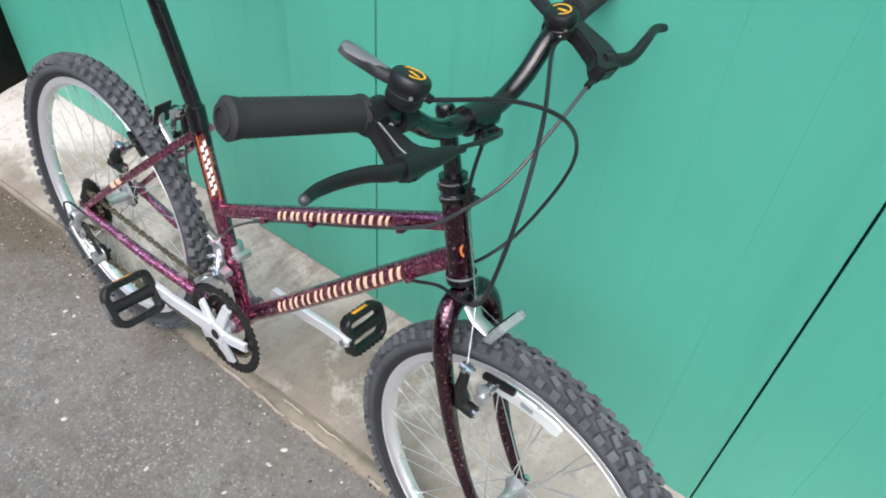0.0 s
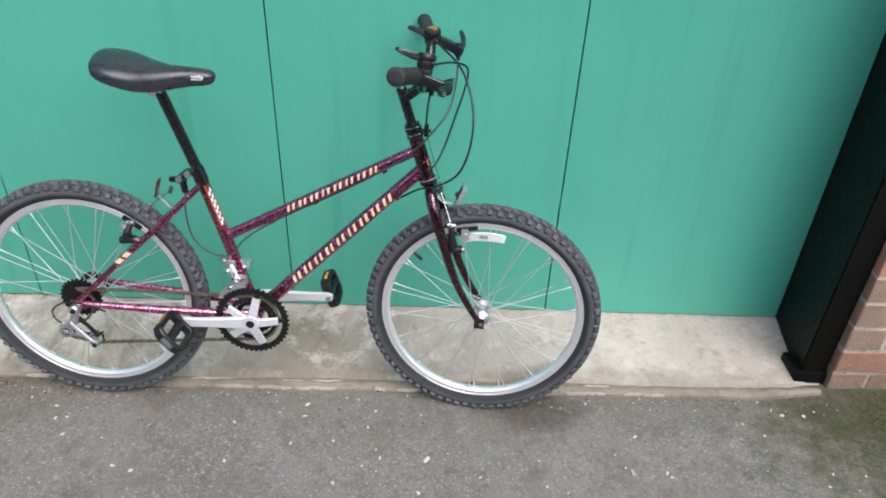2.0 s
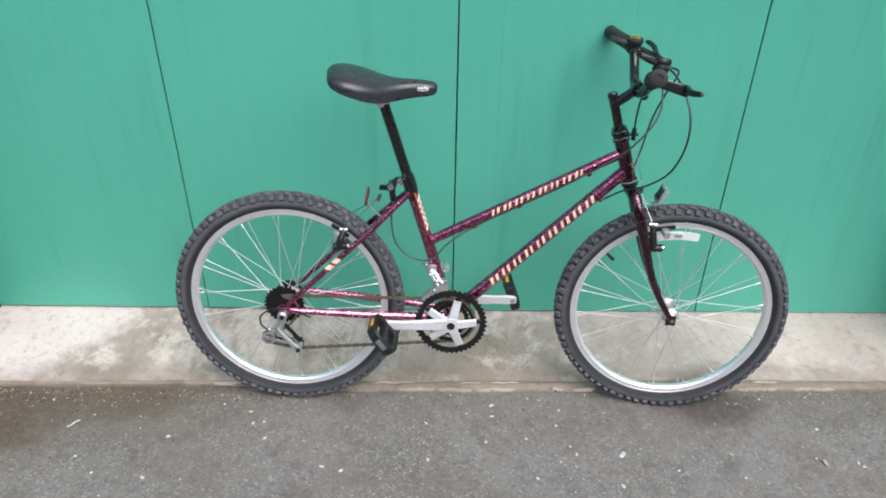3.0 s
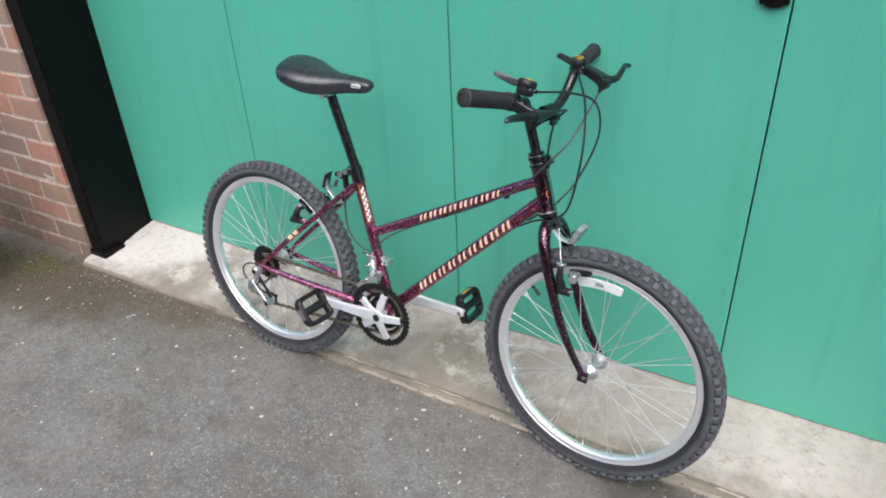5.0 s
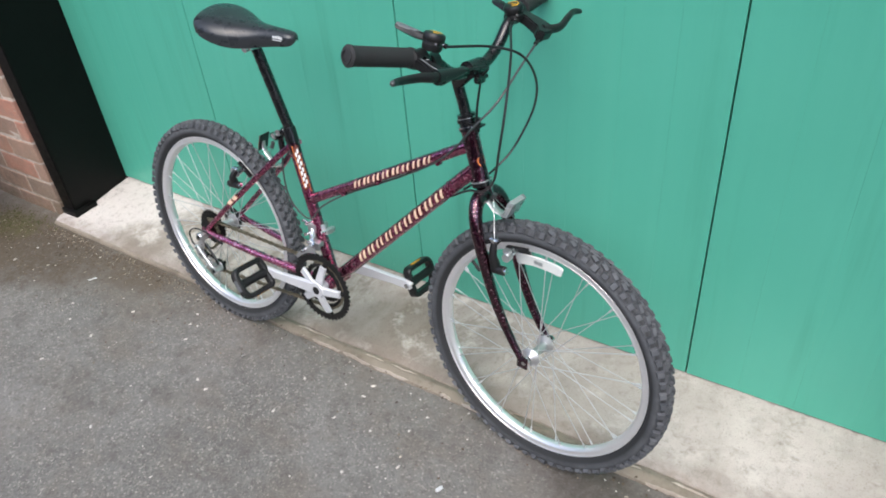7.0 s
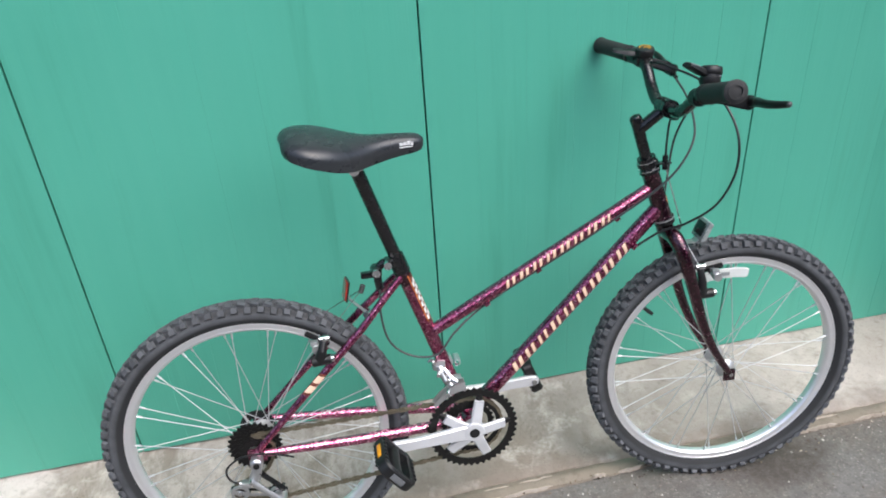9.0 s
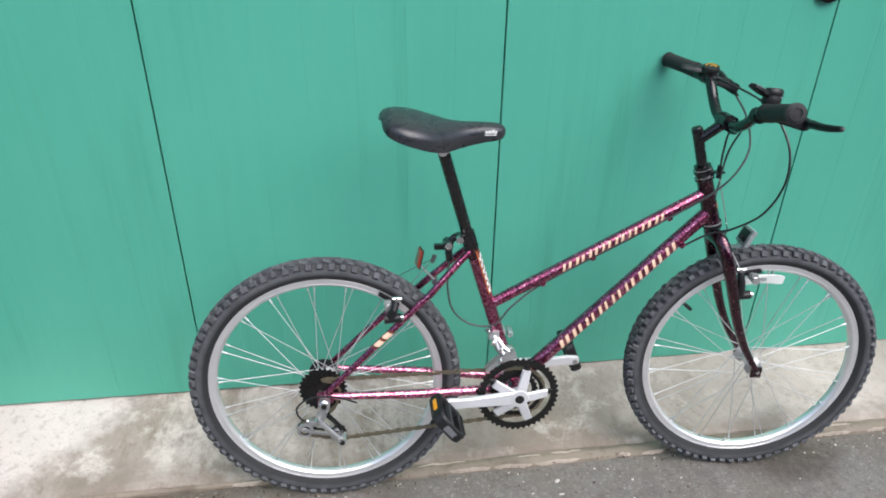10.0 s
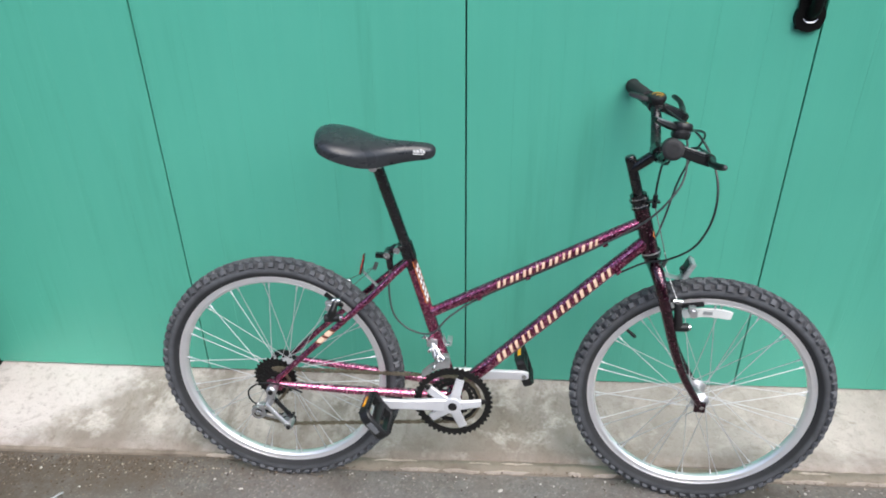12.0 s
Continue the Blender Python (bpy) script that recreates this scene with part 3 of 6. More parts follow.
def build_frame():
    st = lambda h: Vector((BB.x - 0.3127 * (h - BB.z), 0, h))
    seat = bar("seat_tube", [st(-0.02), st(0.2), st(0.345), st(0.356)], [0.0143, 0.0143, 0.0143, 0.0143], PAINT)
    bm = bmesh.new()
    tube(bm, [st(0.322), st(0.357)], 0.0165, 20)
    rod(bm, st(0.345) + Vector((-0.02, -0.016, 0)), st(0.345) + Vector((-0.02, 0.016, 0)), 0.006)
    part("seat_clamp", bm, BLACK_STEEL, seat)
    bm = bmesh.new()
    tube(bm, [st(0.296), st(0.300), st(0.324)], [0.0145, 0.0147, 0.0150], 20)
    part("seat_lug", bm, FORK_PAINT, seat, "black-faded lug below the seat clamp")
    bm = bmesh.new()
    rod(bm, st(0.345) + Vector((-0.02, -0.022, 0)), st(0.345) + Vector((-0.02, -0.012, 0)), 0.008)
    part("clamp_bolt", bm, CHROME, seat)
    bar("seat_post", [st(0.33) + Vector((0, -0.002, 0)), st(0.53) + Vector((0.003, -0.028, 0)), st(0.550) + Vector((0.003, -0.031, 0))], 0.0127, BLACK_STEEL)
    bar("top_tube", [st(0.182), Vector((0.8425, 0, 0.432))], 0.0128, PAINT)
    bar("down_tube", [BB, Vector((0.856, 0, 0.3885))], 0.0158, PAINT)
    bar("head_tube", [along(0.364), along(0.368), along(0.458), along(0.462)], [0.0185, 0.0175, 0.0175, 0.0185], FORK_PAINT, n=24)
    bm = bmesh.new()
    rod(bm, BB + Vector((0, -0.036, 0)), BB + Vector((0, 0.036, 0)), 0.02, 24)
    part("bottom_bracket", bm, PAINT, bike)
    for s in (-1, 1):
        bar("chain_stay", [BB + Vector((-0.012, s * 0.022, 0.0)), Vector((0.34, s * 0.036, -0.021)), Vector((0.2, s * 0.05, -0.013)), Vector((0.02, s * 0.060, -0.002))], [0.0105, 0.011, 0.0105, 0.008], LIT_STAY_PAINT)
        bar("seat_stay", [st(0.318) + Vector((0.0, s * 0.012, 0)), Vector((0.30, s * 0.021, 0.288)), Vector((0.24, s * 0.04, 0.228)), Vector((0.1, s * 0.055, 0.096)), Vector((0.008, s * 0.060, 0.006))], [0.0075, 0.0078, 0.0078, 0.0075, 0.0065], PAINT)
        bm = bmesh.new()
        box(bm, 0.006, s * 0.061, -0.004, 0.036, 0.005, 0.03, 0.002)
        part("dropout", bm, PAINT, bike)
    # fork with two curved blades
    bm = bmesh.new()
    tube(bm, [along(0.36), along(0.338), along(0.322)], [0.0165, 0.018, 0.012], 20)
    bm.transform(FORK)
    fork = part("fork", bm, FORK_PAINT, bike, "glossy near-black burgundy fork")
    for s in (-1, 1):
        # the crown sits to the near side of the wheel's middle, the tips nearly square with it
        pts = smooth_path([(0.874, -0.007, 0.336), (0.880, s * 0.032 - 0.007, 0.327), (0.893, s * 0.050 - 0.007, 0.29), (0.915, s * 0.053 - 0.006, 0.22), (0.941, s * 0.052 - 0.003, 0.14), (0.972, s * 0.050, 0.07), (1.0125, s * 0.049 + 0.003, 0.004)], 6)
        n = len(pts)
        bm = bmesh.new()
        tube(bm, pts, [0.0186 - 0.0098 * (k / (n - 1)) for k in range(n)], 20, True, 0.86)
        box(bm, HUB.x - 0.001, s * 0.049 + 0.003, HUB.z, 0.026, 0.005, 0.028, 0.002)
        bm.transform(FORK)
        part("fork_blade", bm, FORK_PAINT, fork)


def tyre_mesh(R=0.3015, rim=0.2595, half=0.0232):
    """Carcass (first material) with four rows of tread blocks (second material)."""
    bm = bmesh.new()
    prof = []
    for k in range(15):
        a = math.pi * (-0.12 + 1.24 * k / 14)
        prof.append((rim + 0.0172 + 0.0205 * math.sin(a), -half * 0.95 * math.cos(a)))
    prof.append((rim - 0.004, 0.009))
    prof.append((rim - 0.004, -0.009))
    lathe(bm, prof, 120)
    bmesh.ops.recalc_face_normals(bm, faces=bm.faces)
    faces = ((0, 1, 3, 2), (4, 6, 7, 5), (0, 4, 5, 1), (2, 3, 7, 6), (0, 2, 6, 4), (1, 5, 7, 3))

    def block(ang, r, v, lx, lv, lr, tilt, skew=0.0, taper=0.8):
        m = Matrix.Rotation(-ang, 4, "Y") @ Matrix.Translation((r, v, 0)) @ Matrix.Rotation(tilt, 4, "Z") @ Matrix.Rotation(skew, 4, "X")
        q = [bm.verts.new(m @ Vector((x * lr * 0.5, y * lv * 0.5 * (taper if x > 0 else 1), z * lx * 0.5 * (taper if x > 0 else 1)))) for x in (-1, 1) for y in (-1, 1) for z in (-1, 1)]
        made = [bm.faces.new([q[i] for i in f]) for f in faces]
        bmesh.ops.recalc_face_normals(bm, faces=made)
        for f in made:
            f.material_index = 1

    n = 76
    rnd = random.Random(3)
    for k in range(n):
        a = 2 * math.pi * k / n
        h = math.pi / n
        for s in (-1, 1):
            j = rnd.uniform(0.92, 1.06)
            o = h if s > 0 else 0
            long = k % 2 == 0
            # shoulder lugs, every other one reaching further down the side
            block(a + o, R - 0.0092 - (0.0012 if long else 0), s * 0.0202, 0.0140 * j, 0.0150 if long else 0.0126, 0.0066, s * 0.98)
            block(a + h * 0.9 + o, R - 0.0030, s * 0.0088, 0.0185 * j, 0.0096, 0.0058, s * 0.30, s * 0.35)
        block(a + h * 1.2, R - 0.0017, 0.0, 0.0195, 0.0066, 0.0048, 0)
    return bm


def spoke_mesh(flange, hub_r, rim_r, twist):
    """One spoke with its nipple, from the hub flange at angle 0 to the rim at the angle twist."""
    a = Vector((hub_r, flange, 0))
    b = Vector((rim_r * math.cos(twist), flange * 0.12, rim_r * math.sin(twist)))
    bm = bmesh.new()
    tube(bm, [a, b], 0.00095, 6)
    d = (b - a).normalized()
    tube(bm, [b - d * 0.014, b - d * 0.001], 0.0022, 6)
    return mesh_of(bm)


TYRE_MESH = mesh_of(tyre_mesh())
for kind_of in (TYRE, TREAD):
    TYRE_MESH.materials.append(kind_of)


def build_wheel(name, m, spin, rear=False):
    bm = bmesh.new()
    half = [(0.2405, 0.0), (0.2410, 0.0045), (0.2430, 0.0085), (0.2462, 0.0112), (0.2478, 0.0118), (0.2482, 0.0112), (0.2560, 0.0116), (0.2566, 0.0126), (0.2590, 0.0128), (0.2600, 0.0118), (0.2598, 0.0088), (0.2535, 0.0082)]
    lathe(bm, half + [(r, -v) for r, v in half[:0:-1]], 120)
    wheel = part(name, bm, RIM, bike)
    wheel.matrix_basis = m
    t = new("tyre", TYRE_MESH)
    t.parent = wheel
    tagged(t, "dusty black knobbly off-road tyre")
    fl = 0.029
    bm = bmesh.new()
    lathe(bm, [(0.0105, -0.022), (0.0100, 0.0), (0.0105, 0.022), (0.0205, fl - 0.002), (0.0210, fl), (0.0200, fl + 0.0015), (0.011, fl + 0.006), (0.007, fl + 0.010), (0.007, -fl - 0.010), (0.011, -fl - 0.006), (0.0200, -fl - 0.0015), (0.0210, -fl), (0.0205, -fl + 0.002)], 28)
    part("hub", bm, ALLOY, wheel)
    end = 0.058 if not rear else 0.07
    for s in (-1, 1):
        bm = bmesh.new()
        rod(bm, (0, s * 0.03, 0), (0, s * end, 0), 0.0048, 12)
        bmesh.ops.create_cone(bm, cap_ends=True, segments=6, radius1=0.0095, radius2=0.0095, depth=0.009, matrix=Matrix.Translation((0, s * (end - 0.009), 0)) @ Matrix.Rotation(math.pi / 2, 4, "X"))
        part("axle_nut", bm, CHROME, wheel)
    n = 9
    for s in (-1, 1):
        for way_ in (-1, 1):
            me = spoke_mesh(s * fl, 0.0195, 0.2435, way_ * radians(62))
            me.materials.append(SPOKE)
            for k in range(n):
                o = new("spoke", me)
                o.parent = wheel
                o.matrix_basis = Matrix.Rotation(-(2 * math.pi * (k + 0.25 * s + (0.5 if way_ > 0 else 0.0)) / n + spin), 4, "Y")
    return wheel


build_frame()
build_wheel("rear_wheel", Matrix.Translation((0.0085, 0.0024, -0.0035)) @ Matrix.Diagonal((1.011, 1, 1.011, 1)), 0.1, True)
front = build_wheel("front_wheel", FORK @ Matrix.Translation(HUB + Vector((0.003, 0.009, 0))), 0.3)
bm = bmesh.new()
spot = Vector((-0.757, 0, 0.653))
tube(bm, [spot * 0.243, spot * 0.228, spot * 0.226, spot * 0.212], [0.0042, 0.0036, 0.0046, 0.0040], 12)
part("valve", bm, PLASTIC, front, "black tyre valve with cap")


# ---- saddle, bars, levers ----
def build_saddle():
    # the saddle sits slightly twisted and tipped on its post
    seat = Matrix.Translation((0.268, -0.0418, 0.583)) @ pose(0, 0, 0, 12.2, 2.0, 8.8) @ Matrix.Diagonal((0.930, 0.918, 0.866, 1)) @ Matrix.Translation((-0.26, 0, -0.57))
    rows = [(0.123, 0.030, 0.599, 0.587), (0.128, 0.046, 0.605, 0.581), (0.140, 0.062, 0.611, 0.576), (0.163, 0.075, 0.612, 0.569), (0.195, 0.078, 0.608, 0.559),
            (0.225, 0.071, 0.601, 0.549), (0.255, 0.055, 0.594, 0.542), (0.285, 0.040, 0.589, 0.543), (0.315, 0.030, 0.588, 0.547), (0.345, 0.0245, 0.587, 0.551), (0.370, 0.0225, 0.585, 0.554), (0.384, 0.019, 0.582, 0.557), (0.3915, 0.012, 0.577, 0.562), (0.394, 0.005, 0.572, 0.566)]
    fine = smooth_path([(u, w, t) for u, w, t, e in rows], 4)
    fine2 = smooth_path([(u, e, 0) for u, w, t, e in rows], 4)
    bm = bmesh.new()
    rings = []
    for (u, w, t), (_, e, _) in zip(fine, fine2):
        ring = []
        for k in range(17):
            a = -math.pi / 2 + math.pi * k / 16
            c = max(0.0, math.cos(a))
            draw = 1 - (0.05 if u < 0.28 else 0.10) * (1 - c) ** 2  # the skirt draws in towards its lower edge
            ring.append(bm.verts.new((u, w * draw * math.sin(a), e + (t - e) * c ** 0.6)))
        for k in range(7):  # underside, drawn inwards
            f = 1 - k / 3.0
            ring.append(bm.verts.new((u, w * 0.85 * f, e - 0.003 + 0.012 * (1 - abs(f)))))
        rings.append(ring)
    q = len(rings[0])
    for a, b in zip(rings, rings[1:]):
        for k in range(q):
            bm.faces.new((a[k], a[(k + 1) % q], b[(k + 1) % q], b[k]))
    bm.faces.new(rings[0])
    bm.faces.new(rings[-1][::-1])
    bmesh.ops.recalc_face_normals(bm, faces=bm.faces)
    bm.transform(seat)
    saddle = part("saddle", bm, VINYL, bike, "smooth black vinyl saddle")
    # worn white maker's mark as plain bars
    bm = bmesh.new()
    for k, (u, h, lu, lh) in enumerate(((0.345, 0.5735, 0.006, 0.006), (0.3525, 0.574, 0.0065, 0.007), (0.3600, 0.575, 0.006, 0.0085), (0.3665, 0.573, 0.005, 0.007), (0.3545, 0.5675, 0.026, 0.0018))):
        box(bm, u, -0.0213 + 0.10 * max(0, u - 0.358) - 0.28 * (0.5735 - h), h, lu, 0.0012, lh, m=Matrix())
    bm.transform(seat)
    part("printed_mark", bm, WHITE, saddle)
    bm = bmesh.new()
    for s in (-1, 1):
        tube(bm, smooth_path([(0.16, s * 0.03, 0.574), (0.2, s * 0.024, 0.556), (0.30, s * 0.021, 0.543), (0.37, s * 0.01, 0.562)], 6), 0.0035, 8)
    bm.transform(seat)
    part("saddle_rail", bm, CHROME, saddle)
    bm = bmesh.new()
    rod(bm, (0.262, -0.062, 0.544), (0.262, -0.002, 0.552), 0.0095, 14)
    box(bm, 0.262, -0.032, 0.550, 0.034, 0.05, 0.018, 0.004)
    part("saddle_clamp", bm, CHROME, saddle)


def build_bars():
    bar("stem_quill", [along(0.47) + Vector((0, -0.004, 0)), along(0.56) + Vector((0, -0.010, 0)), along(0.570) + Vector((0, -0.010, 0)), along(0.575) + Vector((0, -0.010, 0))], [0.0112, 0.0112, 0.0120, 0.0095], BLACK_STEEL)
    bar("stem_extension", [along(0.548) + Vector((0.0, -0.010, 0)), Vector((0.852, -0.024, 0.588))], [0.0115, 0.0115], BLACK_STEEL)
    bm = bmesh.new()
    rod(bm, (0.8525, -0.006, 0.589), (0.850, -0.047, 0.5885), 0.0168, 20)
    box(bm, 0.866, -0.027, 0.574, 0.012, 0.024, 0.02, 0.003)
    rod(bm, (0.868, -0.045, 0.574), (0.868, -0.008, 0.574), 0.0045, 10)
    part("stem_clamp", bm, BLACK_STEEL, bike)
    far, near = Vector((0.831, 0.262, 0.681)), Vector((0.811, -0.318, 0.662))
    pts = [far, (0.842, 0.19, 0.676), (0.852, 0.120, 0.667), (0.857, 0.082, 0.654), (0.856, 0.052, 0.620), (0.853, 0.022, 0.597), (0.852, -0.008, 0.589), (0.850, -0.047, 0.588), (0.847, -0.078, 0.589), (0.847, -0.108, 0.601), (0.847, -0.138, 0.620), (0.842, -0.170, 0.633), (0.829, -0.24, 0.648), near]
    bar("handlebar", smooth_path(pts, 6), 0.0111, BLACK_STEEL, n=16)
    for s, a, b in ((1, Vector((0.8325, 0.257, 0.679)), Vector((0.850, 0.140, 0.670))), (-1, Vector((0.8115, -0.319, 0.663)), Vector((0.836, -0.195, 0.639)))):
        bm = bmesh.new()
        d = b - a
        n = 40
        pp, rr = [], []
        for k in range(n + 1):
            f = k / n
            r = 0.0158 + (0.0004 if k % 2 else -0.0004)
            if f < 0.09:
                r = 0.0176 - 0.02 * f
            if f > 0.95:
                r = 0.0172
            pp.append(a + d * f)
            rr.append(r)
        pp.insert(0, a - d.normalized() * 0.003)
        rr.insert(0, 0.0135)
        tube(bm, pp, rr, 22)
        grip = part("grip", bm, GRIP, bike, "ribbed black rubber grip")
        bm = bmesh.new()
        lathe(bm, [(0.0125, 0), (0.0125, 0.0016), (0.0085, 0.0022), (0.0085, 0)], 20)
        q = (a - b).to_track_quat("Y", "Z").to_matrix().to_4x4()
        bm.transform(Matrix.Translation(a - d.normalized() * 0.003) @ q)
        part("end_ring", bm, GRIP, grip)


def build_lever(near):
    """Brake lever: clamp and body on the bar, a curved blade with a grey ball end, and the barrel for the cable."""
    if near:
        on, knee, barrel = Vector((0.841, -0.187, 0.637)), Vector((0.900, -0.203, 0.620)), Vector((0.908, -0.150, 0.619))
        blade = [knee + Vector((0.0, 0.006, 0.001)), (0.902, -0.226, 0.6245), (0.895, -0.248, 0.628), (0.890, -0.274, 0.630), (0.891, -0.300, 0.633), (0.897, -0.3195, 0.636)]
    else:
        on, knee, barrel = Vector((0.852, 0.118, 0.667)), Vector((0.919, 0.114, 0.640)), Vector((0.920, 0.088, 0.629))
        blade = [knee + Vector((-0.002, -0.006, 0.004)), (0.930, 0.150, 0.643), (0.930, 0.185, 0.656), (0.925, 0.217, 0.661), (0.927, 0.244, 0.658)]
    bm = bmesh.new()
    s = 1 if near else -1
    # a thick shaped plate from the clamp to the blade's pivot, widest towards the cable barrel
    d, across = (knee - on), Vector((0, s, 0))
    up = d.cross(across).normalized()
    if up.z < 0:
        up = -up
    at = lambda f, w, h: on + d * f + across * w + up * h
    edge = ((0.0, -0.015), (0.35, -0.0115), (0.75, -0.015), (1.08, -0.013), (1.2, 0.0), (1.15, 0.026), (0.98, 0.034), (0.80, 0.017), (0.40, 0.0095), (0.0, 0.014))
    if not near:
        edge = tuple((f, w * 1.7 if w < 0 and f > 0 else w) for f, w in edge)
    low, high = [bm.verts.new(at(f, w, -0.0105)) for f, w in edge], [bm.verts.new(at(f, w, 0.0085)) for f, w in edge]
    bm.faces.new(low)
    bm.faces.new(high)
    for k in range(10):
        bm.faces.new((low[k], low[(k + 1) % 10], high[(k + 1) % 10], high[k]))
    bmesh.ops.recalc_face_normals(bm, faces=bm.faces)
    bmesh.ops.bevel(bm, geom=list(bm.edges), offset=0.003, segments=2, affect="EDGES")
    rod(bm, on + Vector((0.003, -0.013, 0)), on + Vector((0.0, 0.013, 0)), 0.0155, 20)
    tube(bm, [knee + Vector((0, -s * 0.012, 0.002)), knee + (barrel - knee) * 0.5, barrel], [0.012, 0.0095, 0.006], 14)
    lever = part("brake_lever", bm, PLASTIC, bike, "black resin brake lever")
    bm = bmesh.new()
    p = smooth_path(blade, 6)
    tube(bm, p, [0.0092 - 0.0040 * k / (len(p) - 1) for k in range(len(p))], 14, True, 0.8)
    part("blade", bm, PLASTIC, lever)
    bm = bmesh.new()
    bmesh.ops.create_uvsphere(bm, u_segments=14, v_segments=10, radius=0.0046, matrix=Matrix.Translation(p[-1]))
    part("ball_end", bm, GREY_CABLE if near else PLASTIC, lever)
    bm = bmesh.new()
    rod(bm, barrel - (barrel - knee).normalized() * 0.004, barrel + (barrel - knee).normalized() * 0.013, 0.0042, 10)
    part("adjuster", bm, BLACK_STEEL, lever)
    if near:  # pale moulded lines along both edges of the body
        for line in (((-0.05, -0.009), (0.35, -0.006), (0.75, -0.004), (1.08, 0.002)), ((0.0, 0.004), (0.15, -0.003), (0.3, 0.001), (0.38, 0.006))):
            bm = bmesh.new()
            tube(bm, [at(f, w, 0.0087) for f, w in line], 0.0009, 6)
            part("moulded_line", bm, PALE_PLASTIC, lever)
        bm = bmesh.new()
        rod(bm, at(0.25, 0, 0.006), at(0.25, 0, 0.010), 0.0055, 16)
        part("pivot_cap", bm, BLACK_STEEL, lever)


def build_shifter(near):
    c = Vector((0.858, -0.163, 0.665)) if near else Vector((0.860, 0.094, 0.674))
    m = Matrix.Translation(c) @ pose(0, 0, 0, -12 if near else 14, 8 if near else -4, 0) @ pose(0, 0, 0, 90, 0, 0)
    bm = bmesh.new()
    lathe(bm, [(0.0, 0.0132), (0.013, 0.0130), (0.0172, 0.0116), (0.0190, 0.0085), (0.0190, 0.0010), (0.0180, -0.0005), (0.0162, -0.0010), (0.0162, -0.0052), (0.0174, -0.0062), (0.0174, -0.0125), (0.0145, -0.0175), (0.0, -0.0180)], 30, False, m)
    bmesh.ops.remove_doubles(bm, verts=bm.verts, dist=1e-6)
    on = Vector((0.846, -0.150, 0.626)) if near else Vector((0.856, 0.098, 0.661))
    rod(bm, on + Vector((0, -0.009, 0)), on + Vector((0, 0.009, 0)), 0.0145, 18)
    bmesh.ops.recalc_face_normals(bm, faces=bm.faces)
    pod = part("gear_shifter", bm, PLASTIC, bike, "round black thumb gear shifter")
    bm = bmesh.new()
    lathe(bm, [(0.0095, 0.0), (0.0115, 0.0), (0.0115, 0.0006), (0.0095, 0.0006)], 24, True, m @ Matrix.Translation((0, 0.0129, 0)))
    for f in list(bm.faces):
        p = m.inverted() @ f.calc_center_median()
        if math.atan2(p.z, p.x) > 1.2:
            bm.faces.remove(f)
    box(bm, 0.002, 0.0131, 0.001, 0.011, 0.0008, 0.003, 0, m)
    part("dial_print", bm, DIAL, pod)
    for a in (-0.6, 0.7):
        bm = bmesh.new()
        rod(bm, m @ Vector((0.0150 * math.cos(a), -0.0030, 0.0150 * math.sin(a))), m @ Vector((0.0182 * math.cos(a), -0.0030, 0.0182 * math.sin(a))), 0.0022, 8)
        part("screw", bm, CHROME, pod)
    # thumb paddle
    bm = bmesh.new()
    tip = c + (Vector((-0.057, -0.028, 0.020)) if near else Vector((-0.056, 0.025, 0.006)))
    a = c + (Vector((-0.013, -0.006, 0.004)) if near else Vector((-0.014, 0.004, 0.0)))
    d = (tip - a).normalized()
    side = d.cross(Vector((0, 0, 1))).normalized()
    top = side.cross(d)
    rings = []
    for f, hw, ht, lift in ((0.0, 0.006, 0.0055, 0), (0.25, 0.0080, 0.0065, 0), (0.5, 0.0100, 0.006, 0.001), (0.8, 0.0112, 0.005, 0.002), (0.96, 0.0102, 0.0042, 0.003), (1.0, 0.0085, 0.003, 0.0035)):
        o = a + (tip - a) * f + top * lift
        rings.append([bm.verts.new(o + side * hw * x + top * ht * y) for x, y in ((-1, -0.5), (-0.8, 0.6), (-0.4, 1), (0.4, 1), (0.8, 0.6), (1, -0.5), (0.5, -1), (-0.5, -1))])
    for u, w in zip(rings, rings[1:]):
        for k in range(8):
            bm.faces.new((u[k], u[(k + 1) % 8], w[(k + 1) % 8], w[k]))
    bm.faces.new(rings[0])
    bm.faces.new(rings[-1])
    bmesh.ops.recalc_face_normals(bm, faces=bm.faces)
    thumb = part("thumb_lever", bm, PLASTIC, pod, "black thumb lever with a dull grey face" if near else "")
    if near:
        bm = bmesh.new()
        rows = []
        for f, hw, lift in ((0.16, 0.0030, 0.0070), (0.35, 0.0062, 0.0072), (0.6, 0.0088, 0.0076), (0.85, 0.0096, 0.0077), (0.985, 0.0080, 0.0076)):
            o = a + (tip - a) * f
            rows.append([bm.verts.new(o + side * hw * x + top * (lift + dz)) for x, dz in ((-1, -0.0030), (-0.72, -0.0006), (0, 0.0004), (0.72, -0.0006), (1, -0.0030))])
        for u, w in zip(rows, rows[1:]):
            for k in range(4):
                bm.faces.new((u[k], u[k + 1], w[k + 1], w[k]))
        bmesh.ops.recalc_face_normals(bm, faces=bm.faces)
        bmesh.ops.solidify(bm, geom=list(bm.faces), thickness=0.0012)
        part("face", bm, THUMB, thumb, "dull grey face")
    bm = bmesh.new()
    e = c + (Vector((0.014, 0.018, -0.012)) if near else Vector((0.010, -0.010, -0.016)))
    rod(bm, c + (e - c) * 0.4, e, 0.0045, 10)
    part("cable_adjuster", bm, BLACK_STEEL, pod)
    return e


